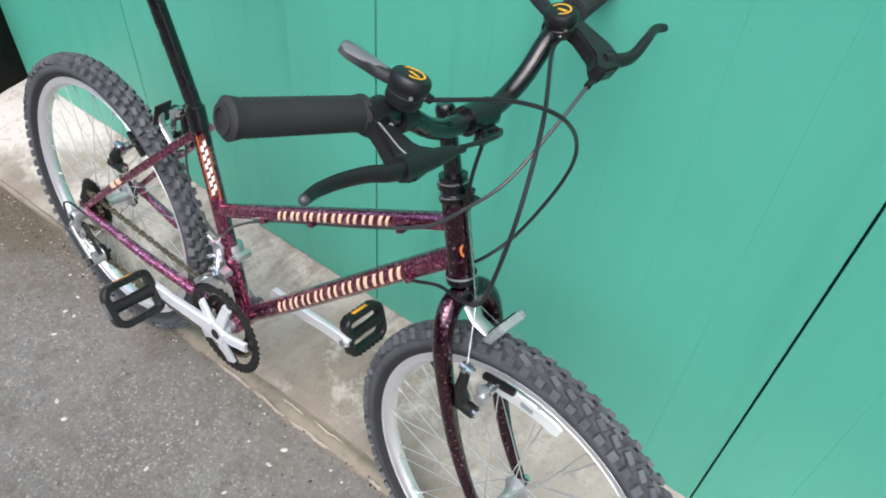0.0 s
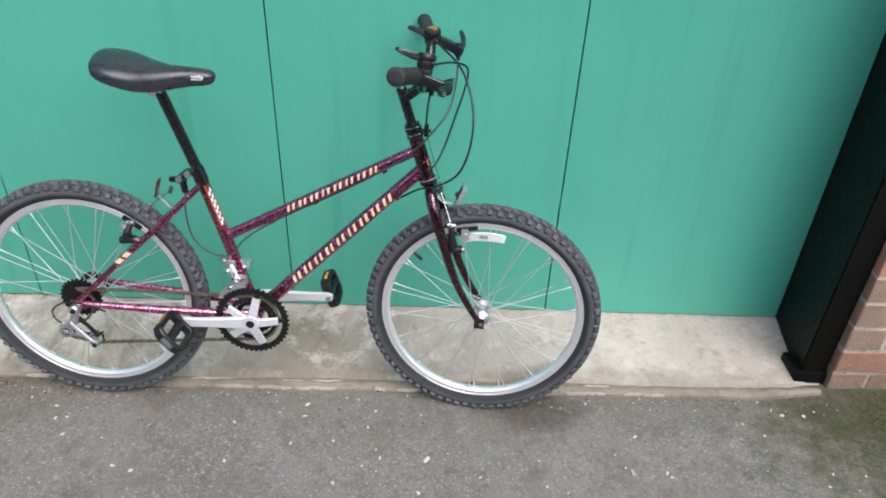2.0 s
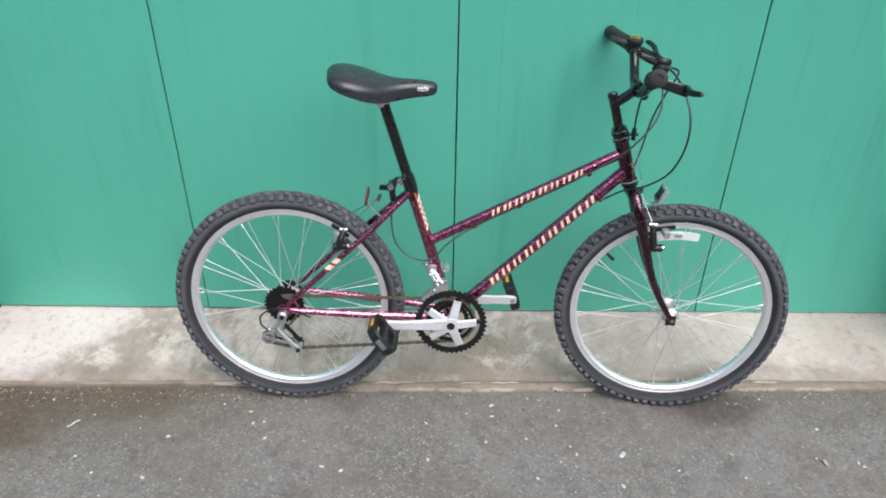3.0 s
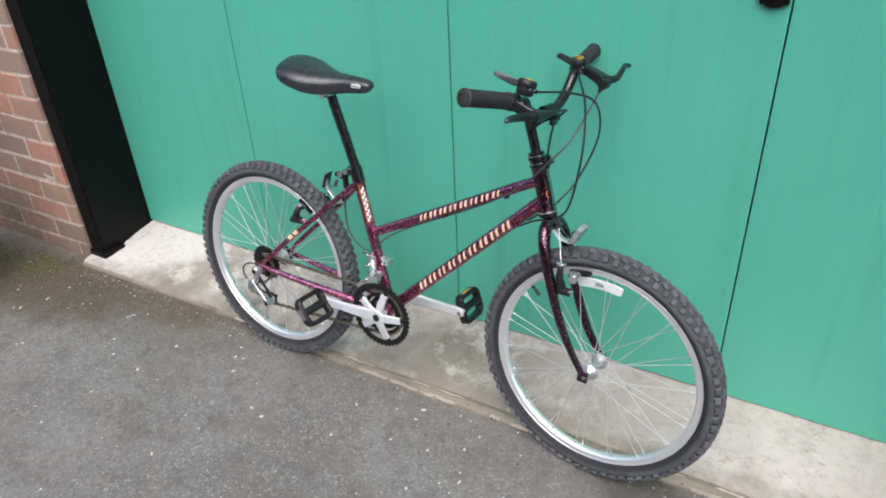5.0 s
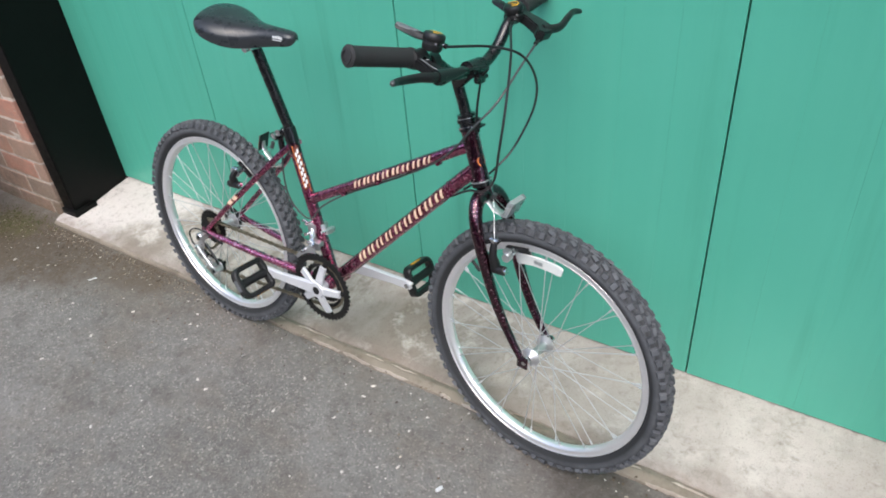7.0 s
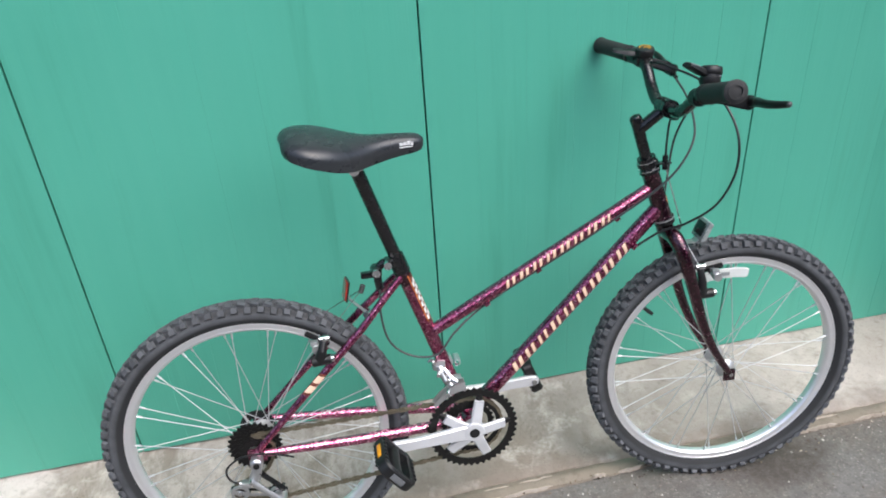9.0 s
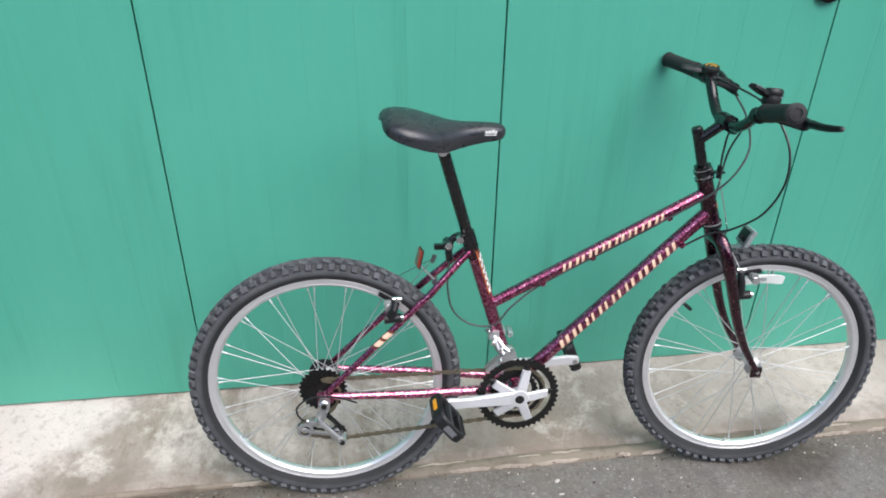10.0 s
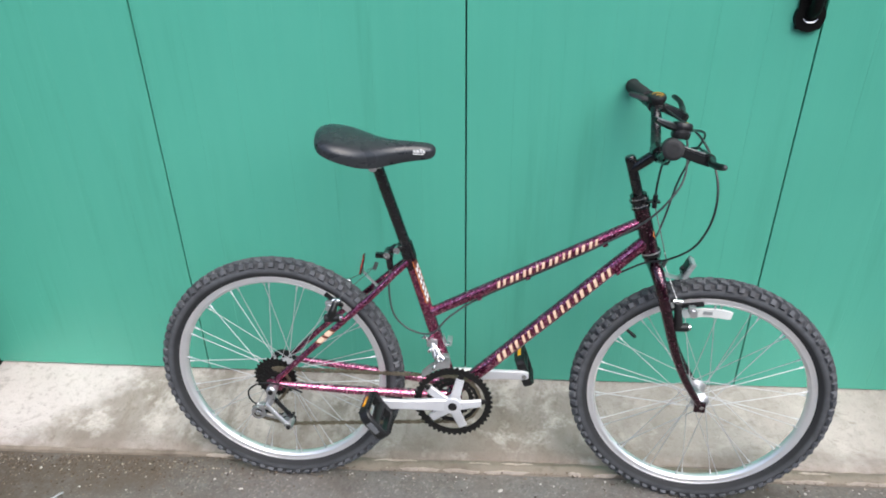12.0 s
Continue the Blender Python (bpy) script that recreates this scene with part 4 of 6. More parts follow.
def build_cables(e_near, e_far):
    bar("gear_cable", smooth_path([e_near, (0.9093, -0.0628, 0.6431), (0.9424, -0.0121, 0.6225), (0.9398, 0.0529, 0.5634), (0.9240, 0.0804, 0.4974), (0.8997, 0.0569, 0.4206), (0.8785, 0.0284, 0.3822), (0.8543, 0.0210, 0.3553), (0.8090, 0.0175, 0.3180)], 8), 0.0024, CABLE, n=8)
    bar("gear_cable", smooth_path([e_far, (0.8829, 0.0466, 0.6546), (0.9304, -0.0317, 0.6213), (0.9570, -0.0862, 0.5559), (0.9577, -0.1018, 0.4806), (0.9370, -0.0800, 0.4064), (0.8938, -0.0472, 0.3609), (0.8500, -0.0292, 0.3434), (0.8038, -0.0192, 0.3150)], 8), 0.0024, CABLE, n=8)
    st = lambda h: Vector((BB.x - 0.3127 * (h - BB.z), 0, h))
    bar("rear_brake_cable", smooth_path([(0.9196, 0.0868, 0.6280), (0.9194, 0.0210, 0.5881), (0.9070, -0.0334, 0.5349), (0.8726, -0.0571, 0.4873), (0.8322, -0.0470, 0.4400), (0.7689, -0.0200, 0.3850), (0.671, -0.007, 0.323), (0.499, -0.006, 0.231), (0.425, -0.018, 0.182), (0.385, -0.019, 0.137), (0.333, -0.008, 0.136), (0.293, -0.004, 0.172), (0.281, -0.002, 0.237), (0.287, 0.0, 0.30), (0.292, 0.0, 0.333)], 8), 0.0023, GREY_CABLE, n=8)
    bar("front_brake_cable", smooth_path([(0.909, -0.134, 0.619), (0.9120, -0.0844, 0.6132), (0.8921, -0.0444, 0.5975), (0.8660, -0.0220, 0.5700), (0.8584, -0.0202, 0.5250), (0.857, -0.020, 0.488)], 8), 0.0023, CABLE, n=8)
    bar("brake_inner_wire", [(0.857, -0.018, 0.476), (0.899, -0.016, 0.345)], 0.0012, CHROME, n=6)
    for s in (-1, 1):
        bar("gear_inner_wire", [(0.80, s * 0.0175, 0.318), (0.70, s * 0.012, 0.213), (0.49, s * 0.008, 0.004)], 0.0009, CHROME, n=6)
    for f in (0.24, 0.47, 0.82):
        p = st(0.182).lerp(Vector((0.8425, 0, 0.432)), f)
        bm = bmesh.new()
        q = Matrix.Translation(p) @ Matrix.Rotation(-math.atan2(0.25, 0.467), 4, "Y")
        box(bm, 0, -0.006, -0.0125, 0.012, 0.011, 0.009, 0.002, q)
        part("cable_clip", bm, PAINT, bike)
    for s in (-1, 1):
        bm = bmesh.new()
        q = Matrix.Translation((0.795, s * 0.0165, 0.318)) @ Matrix.Rotation(-math.radians(45), 4, "Y")
        box(bm, 0, 0, -0.003, 0.014, 0.007, 0.01, 0.002, q)
        part("cable_stop", bm, PAINT, bike)


def build_headset():
    bm = bmesh.new()
    for h, r in ((0.462, 0.0205), (0.470, 0.0175), (0.477, 0.0205), (0.486, 0.018)):
        tube(bm, [along(h), along(h + 0.006)], r, 24)
    part("headset_top", bm, BLACK_STEEL, bike)
    bm = bmesh.new()
    for h, r in ((0.468, 0.0212), (0.484, 0.0195)):
        tube(bm, [along(h), along(h + 0.0018)], r, 24)
    part("headset_ring", bm, CHROME, bike)
    bm = bmesh.new()
    tube(bm, [along(0.352), along(0.364)], 0.0205, 24)
    part("headset_race", bm, BLACK_STEEL, bike)
    bm = bmesh.new()
    tube(bm, [along(0.361), along(0.3635)], 0.0213, 24)
    part("headset_ring", bm, ALLOY, bike)
    bm = bmesh.new()
    box(bm, 0.852, -0.014, 0.479, 0.034, 0.018, 0.004, 0.001)
    rod(bm, (0.858, -0.017, 0.466), (0.858, -0.017, 0.494), 0.0055, 12)
    part("cable_hanger", bm, BLACK_STEEL, bike)


# ---- brakes and reflectors ----
def build_brake(name, m, pivot, up, arm_len, hub, pad_at, hanger, arms_material):
    """A cantilever brake: two arms with pads at the rim, and a straddle wire to the hanger."""
    bm = bmesh.new()
    rod(bm, hanger - Vector((0.003, 0, 0.008)), hanger + Vector((0.003, 0, 0.008)), 0.005, 10)
    bm.transform(m)
    brake = part(name, bm, GREY_CABLE, bike)
    for s in (-1, 1):
        p0 = Vector((pivot.x, s * pivot.y, pivot.z))
        p2 = p0 + up * arm_len + Vector((0, -s * 0.004, 0))
        bm = bmesh.new()
        tube(bm, [p0 - up * 0.004, p0 + up * 0.01, p0 + up * arm_len * 0.55 + Vector((0, s * 0.006, 0)), p2], [0.0095, 0.0112, 0.0085, 0.0065], 12)
        rod(bm, p0 + Vector((-0.014, 0, -0.001)), p0 + Vector((0.022, 0, 0.002)), 0.0098, 14)
        bm.transform(m)
        part("brake_arm", bm, arms_material, brake)
        bm = bmesh.new()
        rod(bm, p0 + Vector((0.020, 0, 0.002)), p0 + Vector((0.028, 0, 0.003)), 0.0066, 12)
        bm.transform(m)
        part("pivot_bolt", bm, CHROME, brake)
        bm = bmesh.new()
        q = Vector((pad_at.x, s * pad_at.y, pad_at.z))
        rod(bm, q + Vector((0, s * 0.004, 0)), q + Vector((-0.001, s * 0.03, -0.003)), 0.0042, 10)
        rod(bm, q + Vector((-0.003, s * 0.012, 0)), q + Vector((-0.003, s * 0.022, -0.001)), 0.0085, 10)
        bm.transform(m)
        part("pad_bolt", bm, CHROME, brake)
        bm = bmesh.new()
        rod(bm, q + Vector((-0.001, s * 0.026, -0.003)), q + Vector((-0.001, s * 0.040, -0.004)), 0.0088, 14)
        box(bm, q.x - 0.004, q.y + s * 0.030, q.z + 0.007, 0.016, 0.012, 0.010, 0.003)
        bm.transform(m)
        part("pad_holder", bm, ALLOY, brake)
        bm = bmesh.new()
        rod(bm, p2 + Vector((-0.009, 0, 0)), p2 + Vector((0.010, 0, 0)), 0.0058, 12)
        rod(bm, p2 + Vector((0.0, -s * 0.008, 0)), p2 + Vector((0.0, s * 0.008, 0)), 0.0042, 10)
        bm.transform(m)
        part("wire_clamp", bm, CHROME, brake)
        bm = bmesh.new()
        d = Vector((pad_at.x - hub.x, 0, pad_at.z - hub.z))
        a = math.atan2(d.z, d.x)
        box(bm, 0, 0, 0, 0.009, 0.009, 0.052, 0.002, m @ Matrix.Translation(q) @ Matrix.Rotation(-a, 4, "Y"))
        part("brake_pad", bm, PLASTIC, brake)
        bm = bmesh.new()
        tube(bm, [p2, hanger], 0.0008, 6)
        bm.transform(m)
        part("straddle_wire", bm, ALLOY if name == "front_brake" else GREY_CABLE, brake)
    return brake


def build_brakes():
    build_brake("front_brake", FORK, Vector((0.938, 0.049, 0.203)), Vector((-0.12, 0, 0.99)), 0.062, HUB, Vector((0.967, 0.0165, 0.2445)), Vector((0.897, -0.006, 0.335)), PLASTIC)
    build_brake("rear_brake", Matrix(), Vector((0.154, 0.060, 0.184)), Vector((0.30, 0, 0.95)), 0.046, Vector((0, 0, 0)), Vector((0.152, 0.0165, 0.209)), Vector((0.250, 0.0, 0.294)), PLASTIC)
    # rear hanger bolts and reflector
    bm = bmesh.new()
    tube(bm, smooth_path([(0.30, 0.0, 0.345), (0.288, 0.0, 0.335), (0.283, 0.0, 0.315), (0.285, 0.0, 0.29)], 4), 0.008, 12)
    rod(bm, (0.281, -0.017, 0.328), (0.281, 0.014, 0.328), 0.0105, 16)
    box(bm, 0.266, 0.0, 0.322, 0.03, 0.014, 0.012, 0.003)
    part("rear_cable_hanger", bm, BLACK_STEEL, bike)
    bm = bmesh.new()
    rod(bm, (0.281, -0.022, 0.330), (0.281, -0.012, 0.330), 0.0078, 16)
    part("hanger_bolt", bm, CHROME, bike)
    bm = bmesh.new()
    q = Matrix.Translation((0.216, -0.002, 0.299)) @ pose(0, 0, 0, 0, 14, 10)
    box(bm, 0.0045, 0, 0, 0.003, 0.036, 0.042, 0.001, q)
    back = part("rear_reflector", bm, PLASTIC, bike, "red rear reflector on a silver strip bracket")
    bm = bmesh.new()
    box(bm, 0.0020, 0, 0, 0.0026, 0.032, 0.038, 0.001, q)
    part("lens", bm, RED, back)
    bm = bmesh.new()
    tube(bm, smooth_path([(0.221, -0.004, 0.300), (0.223, -0.004, 0.281), (0.240, -0.004, 0.260), (0.258, -0.002, 0.240)], 5), 0.0022, 8, True, 3.0)
    part("bracket", bm, ALLOY, back)
    bm = bmesh.new()
    rod(bm, (0.252, -0.012, 0.243), (0.258, 0.012, 0.239), 0.0062, 12)
    part("bracket_bolt", bm, CHROME, back)
    # front reflector on its bent strip
    bm = bmesh.new()
    tube(bm, [(0.887, -0.006, 0.325), (0.905, -0.006, 0.308), (0.93, -0.006, 0.304), (0.944, -0.006, 0.316)], 0.0028, 8, True, 4.0)
    bm.transform(FORK)
    rf = part("front_reflector", bm, ALLOY, bike, "clear front reflector on alloy strip bracket")
    bm = bmesh.new()
    q = FORK @ Matrix.Translation((0.946, -0.008, 0.331)) @ pose(0, 0, 0, 0, 24, 0)
    box(bm, 0.0, 0, 0, 0.008, 0.049, 0.042, 0.003, q)
    part("housing", bm, DULL_CLEAR, rf)
    bm = bmesh.new()
    box(bm, 0.005, 0, 0.001, 0.006, 0.045, 0.039, 0.002, q)
    part("lens", bm, DULL_CLEAR, rf)
    bm = bmesh.new()
    box(bm, -0.0045, 0, 0.001, 0.003, 0.034, 0.028, 0.001, q)
    rod(bm, q @ Vector((-0.004, 0, -0.006)), q @ Vector((-0.012, 0, -0.006)), 0.005, 10)
    part("backing", bm, PLASTIC, rf, "black backing plate with its fixing nut")
    # clear reflector clipped between the front spokes
    bm = bmesh.new()
    m = FORK @ Matrix.Translation(HUB + Vector((0.003, 0.009, 0)))
    rings = []
    for k in range(15):
        a = math.radians(107 - 2.0 * k)
        e = 0.0022 if k in (0, 14) else 0.0
        rings.append([bm.verts.new((q * math.cos(a), v - 0.004, q * math.sin(a))) for q, v in ((0.2105 + e, -0.0035 + e * 0.5), (0.2300 - e, -0.0035 + e * 0.5), (0.2320 - e, 0.0), (0.2300 - e, 0.0035 - e * 0.5), (0.2105 + e, 0.0035 - e * 0.5), (0.2085 + e, 0.0))])
    for u, w in zip(rings, rings[1:]):
        for k in range(6):
            bm.faces.new((u[k], u[(k + 1) % 6], w[(k + 1) % 6], w[k]))
    bm.faces.new(rings[0])
    bm.faces.new(rings[-1])
    bmesh.ops.recalc_face_normals(bm, faces=bm.faces)
    bm.transform(m)
    sr = part("spoke_reflector", bm, CLEAR, bike, "clear reflector clipped to the front spokes", smooth=False)
    bm = bmesh.new()
    box(bm, 0.2215 * math.cos(1.62), -0.0095, 0.2215 * math.sin(1.62), 0.020, 0.001, 0.008, 0.0, Matrix())
    bm.transform(m)
    part("moulded_panel", bm, DULL_CLEAR, sr)


# ---- drivetrain ----
def disc_with_teeth(bm, m, teeth, r_in, r_root, r_tip, v0, v1):
    n = teeth * 4
    prof = []
    for k in range(n):
        a = 2 * math.pi * k / n
        r = (r_root, r_tip, r_tip * 0.996, r_root)[k % 4]
        prof.append((math.cos(a), math.sin(a), r))
    loops = []
    for v, inner in ((v0, True), (v0, False), (v1, False), (v1, True)):
        loops.append([bm.verts.new(m @ Vector(((r_in if inner else r) * c, v, (r_in if inner else r) * s))) for c, s, r in prof])
    for j in range(4):
        a, b = loops[j], loops[(j + 1) % 4]
        for k in range(n):
            bm.faces.new((a[k], a[(k + 1) % n], b[(k + 1) % n], b[k]))


def flat_arm(bm, d, stations, half):
    """A flat bar with softened edges along d in the wheel's plane; stations of (distance, half width, depth)."""
    w = Vector((-d.z, 0, d.x))
    rings = []
    for t, hw, v in stations:
        c = d * t + Vector((0, v, 0))
        rings.append([bm.verts.new(c + w * a * hw + Vector((0, b * half, 0))) for a, b in ((-1, -0.5), (-0.8, -1), (0.8, -1), (1, -0.5), (1, 0.6), (0.85, 1), (-0.85, 1), (-1, 0.6))])
    for p, q in zip(rings, rings[1:]):
        for k in range(8):
            bm.faces.new((p[k], p[(k + 1) % 8], q[(k + 1) % 8], q[k]))
    bm.faces.new(rings[0])
    bm.faces.new(rings[-1])
    bmesh.ops.recalc_face_normals(bm, faces=bm.faces)


def build_drivetrain():
    m = Matrix.Translation(BB)
    bm = bmesh.new()
    rod(bm, (0, -0.074, 0), (0, 0.03, 0), 0.011, 20)
    lathe(bm, [(0.0, -0.078), (0.02, -0.077), (0.023, -0.072), (0.022, -0.058), (0.0, -0.058)], 28, False)
    for k in range(5):
        a = math.radians(184 + 36 + 72 * k)
        d = Vector((math.cos(a), 0, math.sin(a)))
        flat_arm(bm, d, ((0.008, 0.0120, -0.0705), (0.030, 0.0112, -0.0695), (0.055, 0.0102, -0.0645), (0.067, 0.0098, -0.0625)), 0.0042)
    bmesh.ops.recalc_face_normals(bm, faces=bm.faces)
    bm.transform(m)
    cs = part("crankset", bm, SILVER, bike, "dull silver five-arm crankset with black chainrings", smooth=False)
    for teeth, ri, ro, rt, v, nm in ((44, 0.076, 0.0895, 0.0945, -0.0565, "chainring"), (34, 0.052, 0.0605, 0.0645, -0.0465, "chainring"), (26, 0.036, 0.046, 0.050, -0.039, "chainring")):
        bm = bmesh.new()
        disc_with_teeth(bm, m, teeth, ri, ro, rt, v - 0.0016, v + 0.0016)
        bmesh.ops.recalc_face_normals(bm, faces=bm.faces)
        part(nm, bm, CHAINRING, cs, smooth=False)
    for k in range(5):
        bm = bmesh.new()
        a = math.radians(184 + 36 + 72 * k)
        d = Vector((math.cos(a), 0, math.sin(a)))
        tube(bm, [d * 0.06 + Vector((0, -0.058, 0)), d * 0.08 + Vector((0, -0.0568, 0))], [0.009, 0.0055], 10, True, 0.5)
        bm.transform(m)
        part("chainring_tab", bm, CHAINRING, cs)
    for s in (-1, 1):
        bm = bmesh.new()
        dr = Vector((math.cos(math.radians(180 if s < 0 else 0)), 0, 0))
        flat_arm(bm, dr, ((-0.015, 0.0110, s * 0.070), (-0.008, 0.0165, s * 0.070), (0.02, 0.0172, s * 0.0705), (0.05, 0.0150, s * 0.073), (0.12, 0.0118, s * 0.079), (0.16, 0.0132, s * 0.081), (0.174, 0.0120, s * 0.081), (0.181, 0.0070, s * 0.081)), 0.0062)
        bm.transform(m)
        part("crank_arm", bm, SILVER, cs, "dull silver crank arm", smooth=False)
        bm = bmesh.new()
        rod(bm, (0, s * 0.066, 0), (0, s * 0.0785, 0), 0.0105, 18)
        bm.transform(m)
        part("crank_cap", bm, PLASTIC, cs)
        build_pedal(BB + Vector((-s * -0.17, 0, 0)) if s > 0 else BB + Vector((-0.17, 0, 0)), s)
    # sprockets at the rear hub
    for k, (r, teeth) in enumerate(((0.0525, 28), (0.046, 24), (0.040, 21), (0.035, 18), (0.031, 16), (0.0275, 14))):
        bm = bmesh.new()
        disc_with_teeth(bm, Matrix(), teeth, 0.012, r - 0.0035, r + 0.0015, -0.033 - 0.0038 * k, -0.0312 - 0.0038 * k)
        bmesh.ops.recalc_face_normals(bm, faces=bm.faces)
        part("sprocket", bm, CHAINRING, bike, smooth=False)
    bm = bmesh.new()
    lathe(bm, [(0.020, 0.036), (0.03, 0.034), (0.036, 0.036), (0.036, 0.0385), (0.02, 0.04)], 28)
    part("spoke_guard", bm, PLASTIC, bike)
    # chain: links along the top run, round the rings, and back by the jockey wheels
    jl, jr = Vector((-0.043, -0.05, -0.090)), Vector((0.030, -0.05, -0.106))
    top_a, top_b = Vector((0.0, -0.0455, 0.033)), Vector((0.436, -0.0455, 0.0385))
    path = [top_a + (top_b - top_a) * (k / 40) for k in range(41)]
    path += [BB + Vector((0.0635 * math.cos(a), -0.0455, 0.0635 * math.sin(a))) for a in (math.radians(92 - 6 * k) for k in range(31))]
    path += [Vector((0.434, -0.0455, -0.088)).lerp(jr + Vector((0, 0, -0.016)), k / 36) for k in range(37)]
    path += [jr + Vector((0, 0, -0.016)), jl + Vector((0.004, 0, -0.017)), jl + Vector((-0.016, 0, -0.004)), jl + Vector((-0.006, 0, 0.016)), Vector((0.006, -0.047, -0.060)), Vector((0.028, -0.0455, -0.036)), Vector((0.040, -0.0455, 0.0)), Vector((0.027, -0.0455, 0.022)), top_a]
    # resample at the chain's pitch
    pts = [path[0]]
    step = 0.0118
    need = step
    for a, b in zip(path, path[1:]):
        seg, pos = (b - a).length, 0.0
        while seg - pos >= need:
            pos += need
            pts.append(a + (b - a) * (pos / seg))
            need = step
        need -= seg - pos
    bm = bmesh.new()
    for k, (a, b) in enumerate(zip(pts, pts[1:])):
        d = (b - a).normalized()
        up = Vector((0, 1, 0)).cross(d)
        q = Matrix((d, Vector((0, 1, 0)), up)).transposed().to_4x4()
        w = 0.0036 if k % 2 else 0.0022
        for s in (-1, 1):
            box(bm, 0, s * w, 0, 0.0145, 0.0011, 0.0062 if k % 2 else 0.0048, 0, Matrix.Translation((a + b) / 2) @ q)
        box(bm, -0.0059, 0, 0, 0.004, 0.005, 0.0045, 0, Matrix.Translation((a + b) / 2) @ q)
    part("chain", bm, RUSTY, bike, "brown oily bicycle chain", smooth=False)
    # rear derailleur: hanger knuckle, two links, lower knuckle, cage with two wheels
    bm = bmesh.new()
    lathe(bm, [(0.0, -0.030), (0.0095, -0.030), (0.0125, -0.027), (0.0130, -0.018), (0.0115, 0.0), (0.0, 0.0)], 24, False, Matrix.Translation((0.005, -0.060, -0.008)))
    bmesh.ops.remove_doubles(bm, verts=bm.verts, dist=1e-6)
    tube(bm, [(0.005, -0.078, -0.012), (0.001, -0.079, -0.030), (-0.006, -0.079, -0.046), (-0.012, -0.078, -0.052)], [0.0095, 0.0100, 0.0105, 0.0080], 12, True, 0.7)
    bmesh.ops.recalc_face_normals(bm, faces=bm.faces)
    rd = part("rear_derailleur", bm, GREY_ALLOY, bike, "silver rear derailleur with dark jockey wheels")
    bm = bmesh.new()
    rod(bm, (0.005, -0.088, -0.008), (0.005, -0.0925, -0.008), 0.0062, 12)
    part("hanger_bolt", bm, BLACK_STEEL, rd)
    for du, dv, dz in ((0.0, -0.088, 0.0), (0.014, -0.070, 0.008)):
        bm = bmesh.new()
        tube(bm, [(-0.012 + du, dv, -0.043 + dz), (0.010 + du, dv + 0.002, -0.070 + dz), (0.036 + du * 0.6, dv + 0.004, -0.100 + dz)], [0.0066, 0.0056, 0.0066], 12, True, 0.6)
        part("link", bm, GREY_ALLOY if du == 0 else BLACK_STEEL, rd)
    for u, v, h in ((-0.010, -0.0885, -0.044), (0.035, -0.084, -0.099)):
        bm = bmesh.new()
        rod(bm, (u, v - 0.006, h), (u, v + 0.026, h), 0.0042, 10)
        part("link_pin", bm, CHROME, rd)
    bm = bmesh.new()
    box(bm, 0.034, -0.070, -0.102, 0.018, 0.020, 0.016, 0.005)
    rod(bm, (0.040, -0.084, -0.108), (0.040, -0.058, -0.108), 0.0088, 16)
    knuckle = part("lower_knuckle", bm, GREY_ALLOY, rd)
    bm = bmesh.new()
    rod(bm, (0.040, -0.0875, -0.108), (0.040, -0.0835, -0.108), 0.0058, 12)
    part("knuckle_bolt", bm, BLACK_STEEL, knuckle)
    bm = bmesh.new()
    box(bm, -0.022, -0.076, -0.056, 0.020, 0.016, 0.014, 0.004)
    rod(bm, (-0.036, -0.076, -0.052), (-0.022, -0.076, -0.056), 0.0045, 10)
    part("cable_anchor", bm, ALLOY, rd)
    bm = bmesh.new()
    coil = [Vector((0.004 + 0.024 * k / 60, -0.079 + 0.0045 * math.cos(0.63 * k), -0.062 - 0.028 * k / 60 + 0.0045 * math.sin(0.63 * k))) for k in range(61)]
    tube(bm, coil, 0.0008, 6)
    part("spring", bm, CHROME, rd)
    for v in (-0.0585, -0.0425):
        bm = bmesh.new()
        tube(bm, [jl + Vector((-0.015, v + 0.05, 0.006)), jl + Vector((-0.004, v + 0.05, 0.002)), jl.lerp(jr, 0.35) + Vector((0, v + 0.05, -0.003)), jl.lerp(jr, 0.7) + Vector((0, v + 0.05, -0.002)), jr + Vector((0.002, v + 0.05, 0)), jr + Vector((0.014, v + 0.05, 0.012))], [0.003, 0.0062, 0.0034, 0.0034, 0.0062, 0.003], 12, True, 0.14)
        part("cage_plate", bm, GREY_ALLOY if v < -0.05 else BLACK_STEEL, rd)
    for c in (jl, jr):
        bm = bmesh.new()
        disc_with_teeth(bm, Matrix.Translation(c), 11, 0.004, 0.0165, 0.0200, -0.0026, 0.0026)
        bmesh.ops.recalc_face_normals(bm, faces=bm.faces)
        part("jockey_wheel", bm, PLASTIC, rd, smooth=False)
        bm = bmesh.new()
        lathe(bm, [(0.0125, -0.0100), (0.0170, -0.0100), (0.0185, -0.0075), (0.0185, -0.0062), (0.0125, -0.0072)], 24, True, Matrix.Translation(c))
        bmesh.ops.recalc_face_normals(bm, faces=bm.faces)
        part("wheel_guard", bm, ALLOY, rd)
        bm = bmesh.new()
        rod(bm, c + Vector((0, -0.012, 0)), c + Vector((0, 0.01, 0)), 0.005, 12)
        part("jockey_bolt", bm, CHROME, rd)
    bar("derailleur_cable", smooth_path([(0.075, -0.066, -0.018), (0.03, -0.073, 0.004), (-0.02, -0.077, 0.008), (-0.05, -0.076, -0.010), (-0.056, -0.074, -0.030), (-0.048, -0.075, -0.046), (-0.036, -0.076, -0.052)], 7), 0.0021, CABLE, rd, n=8)
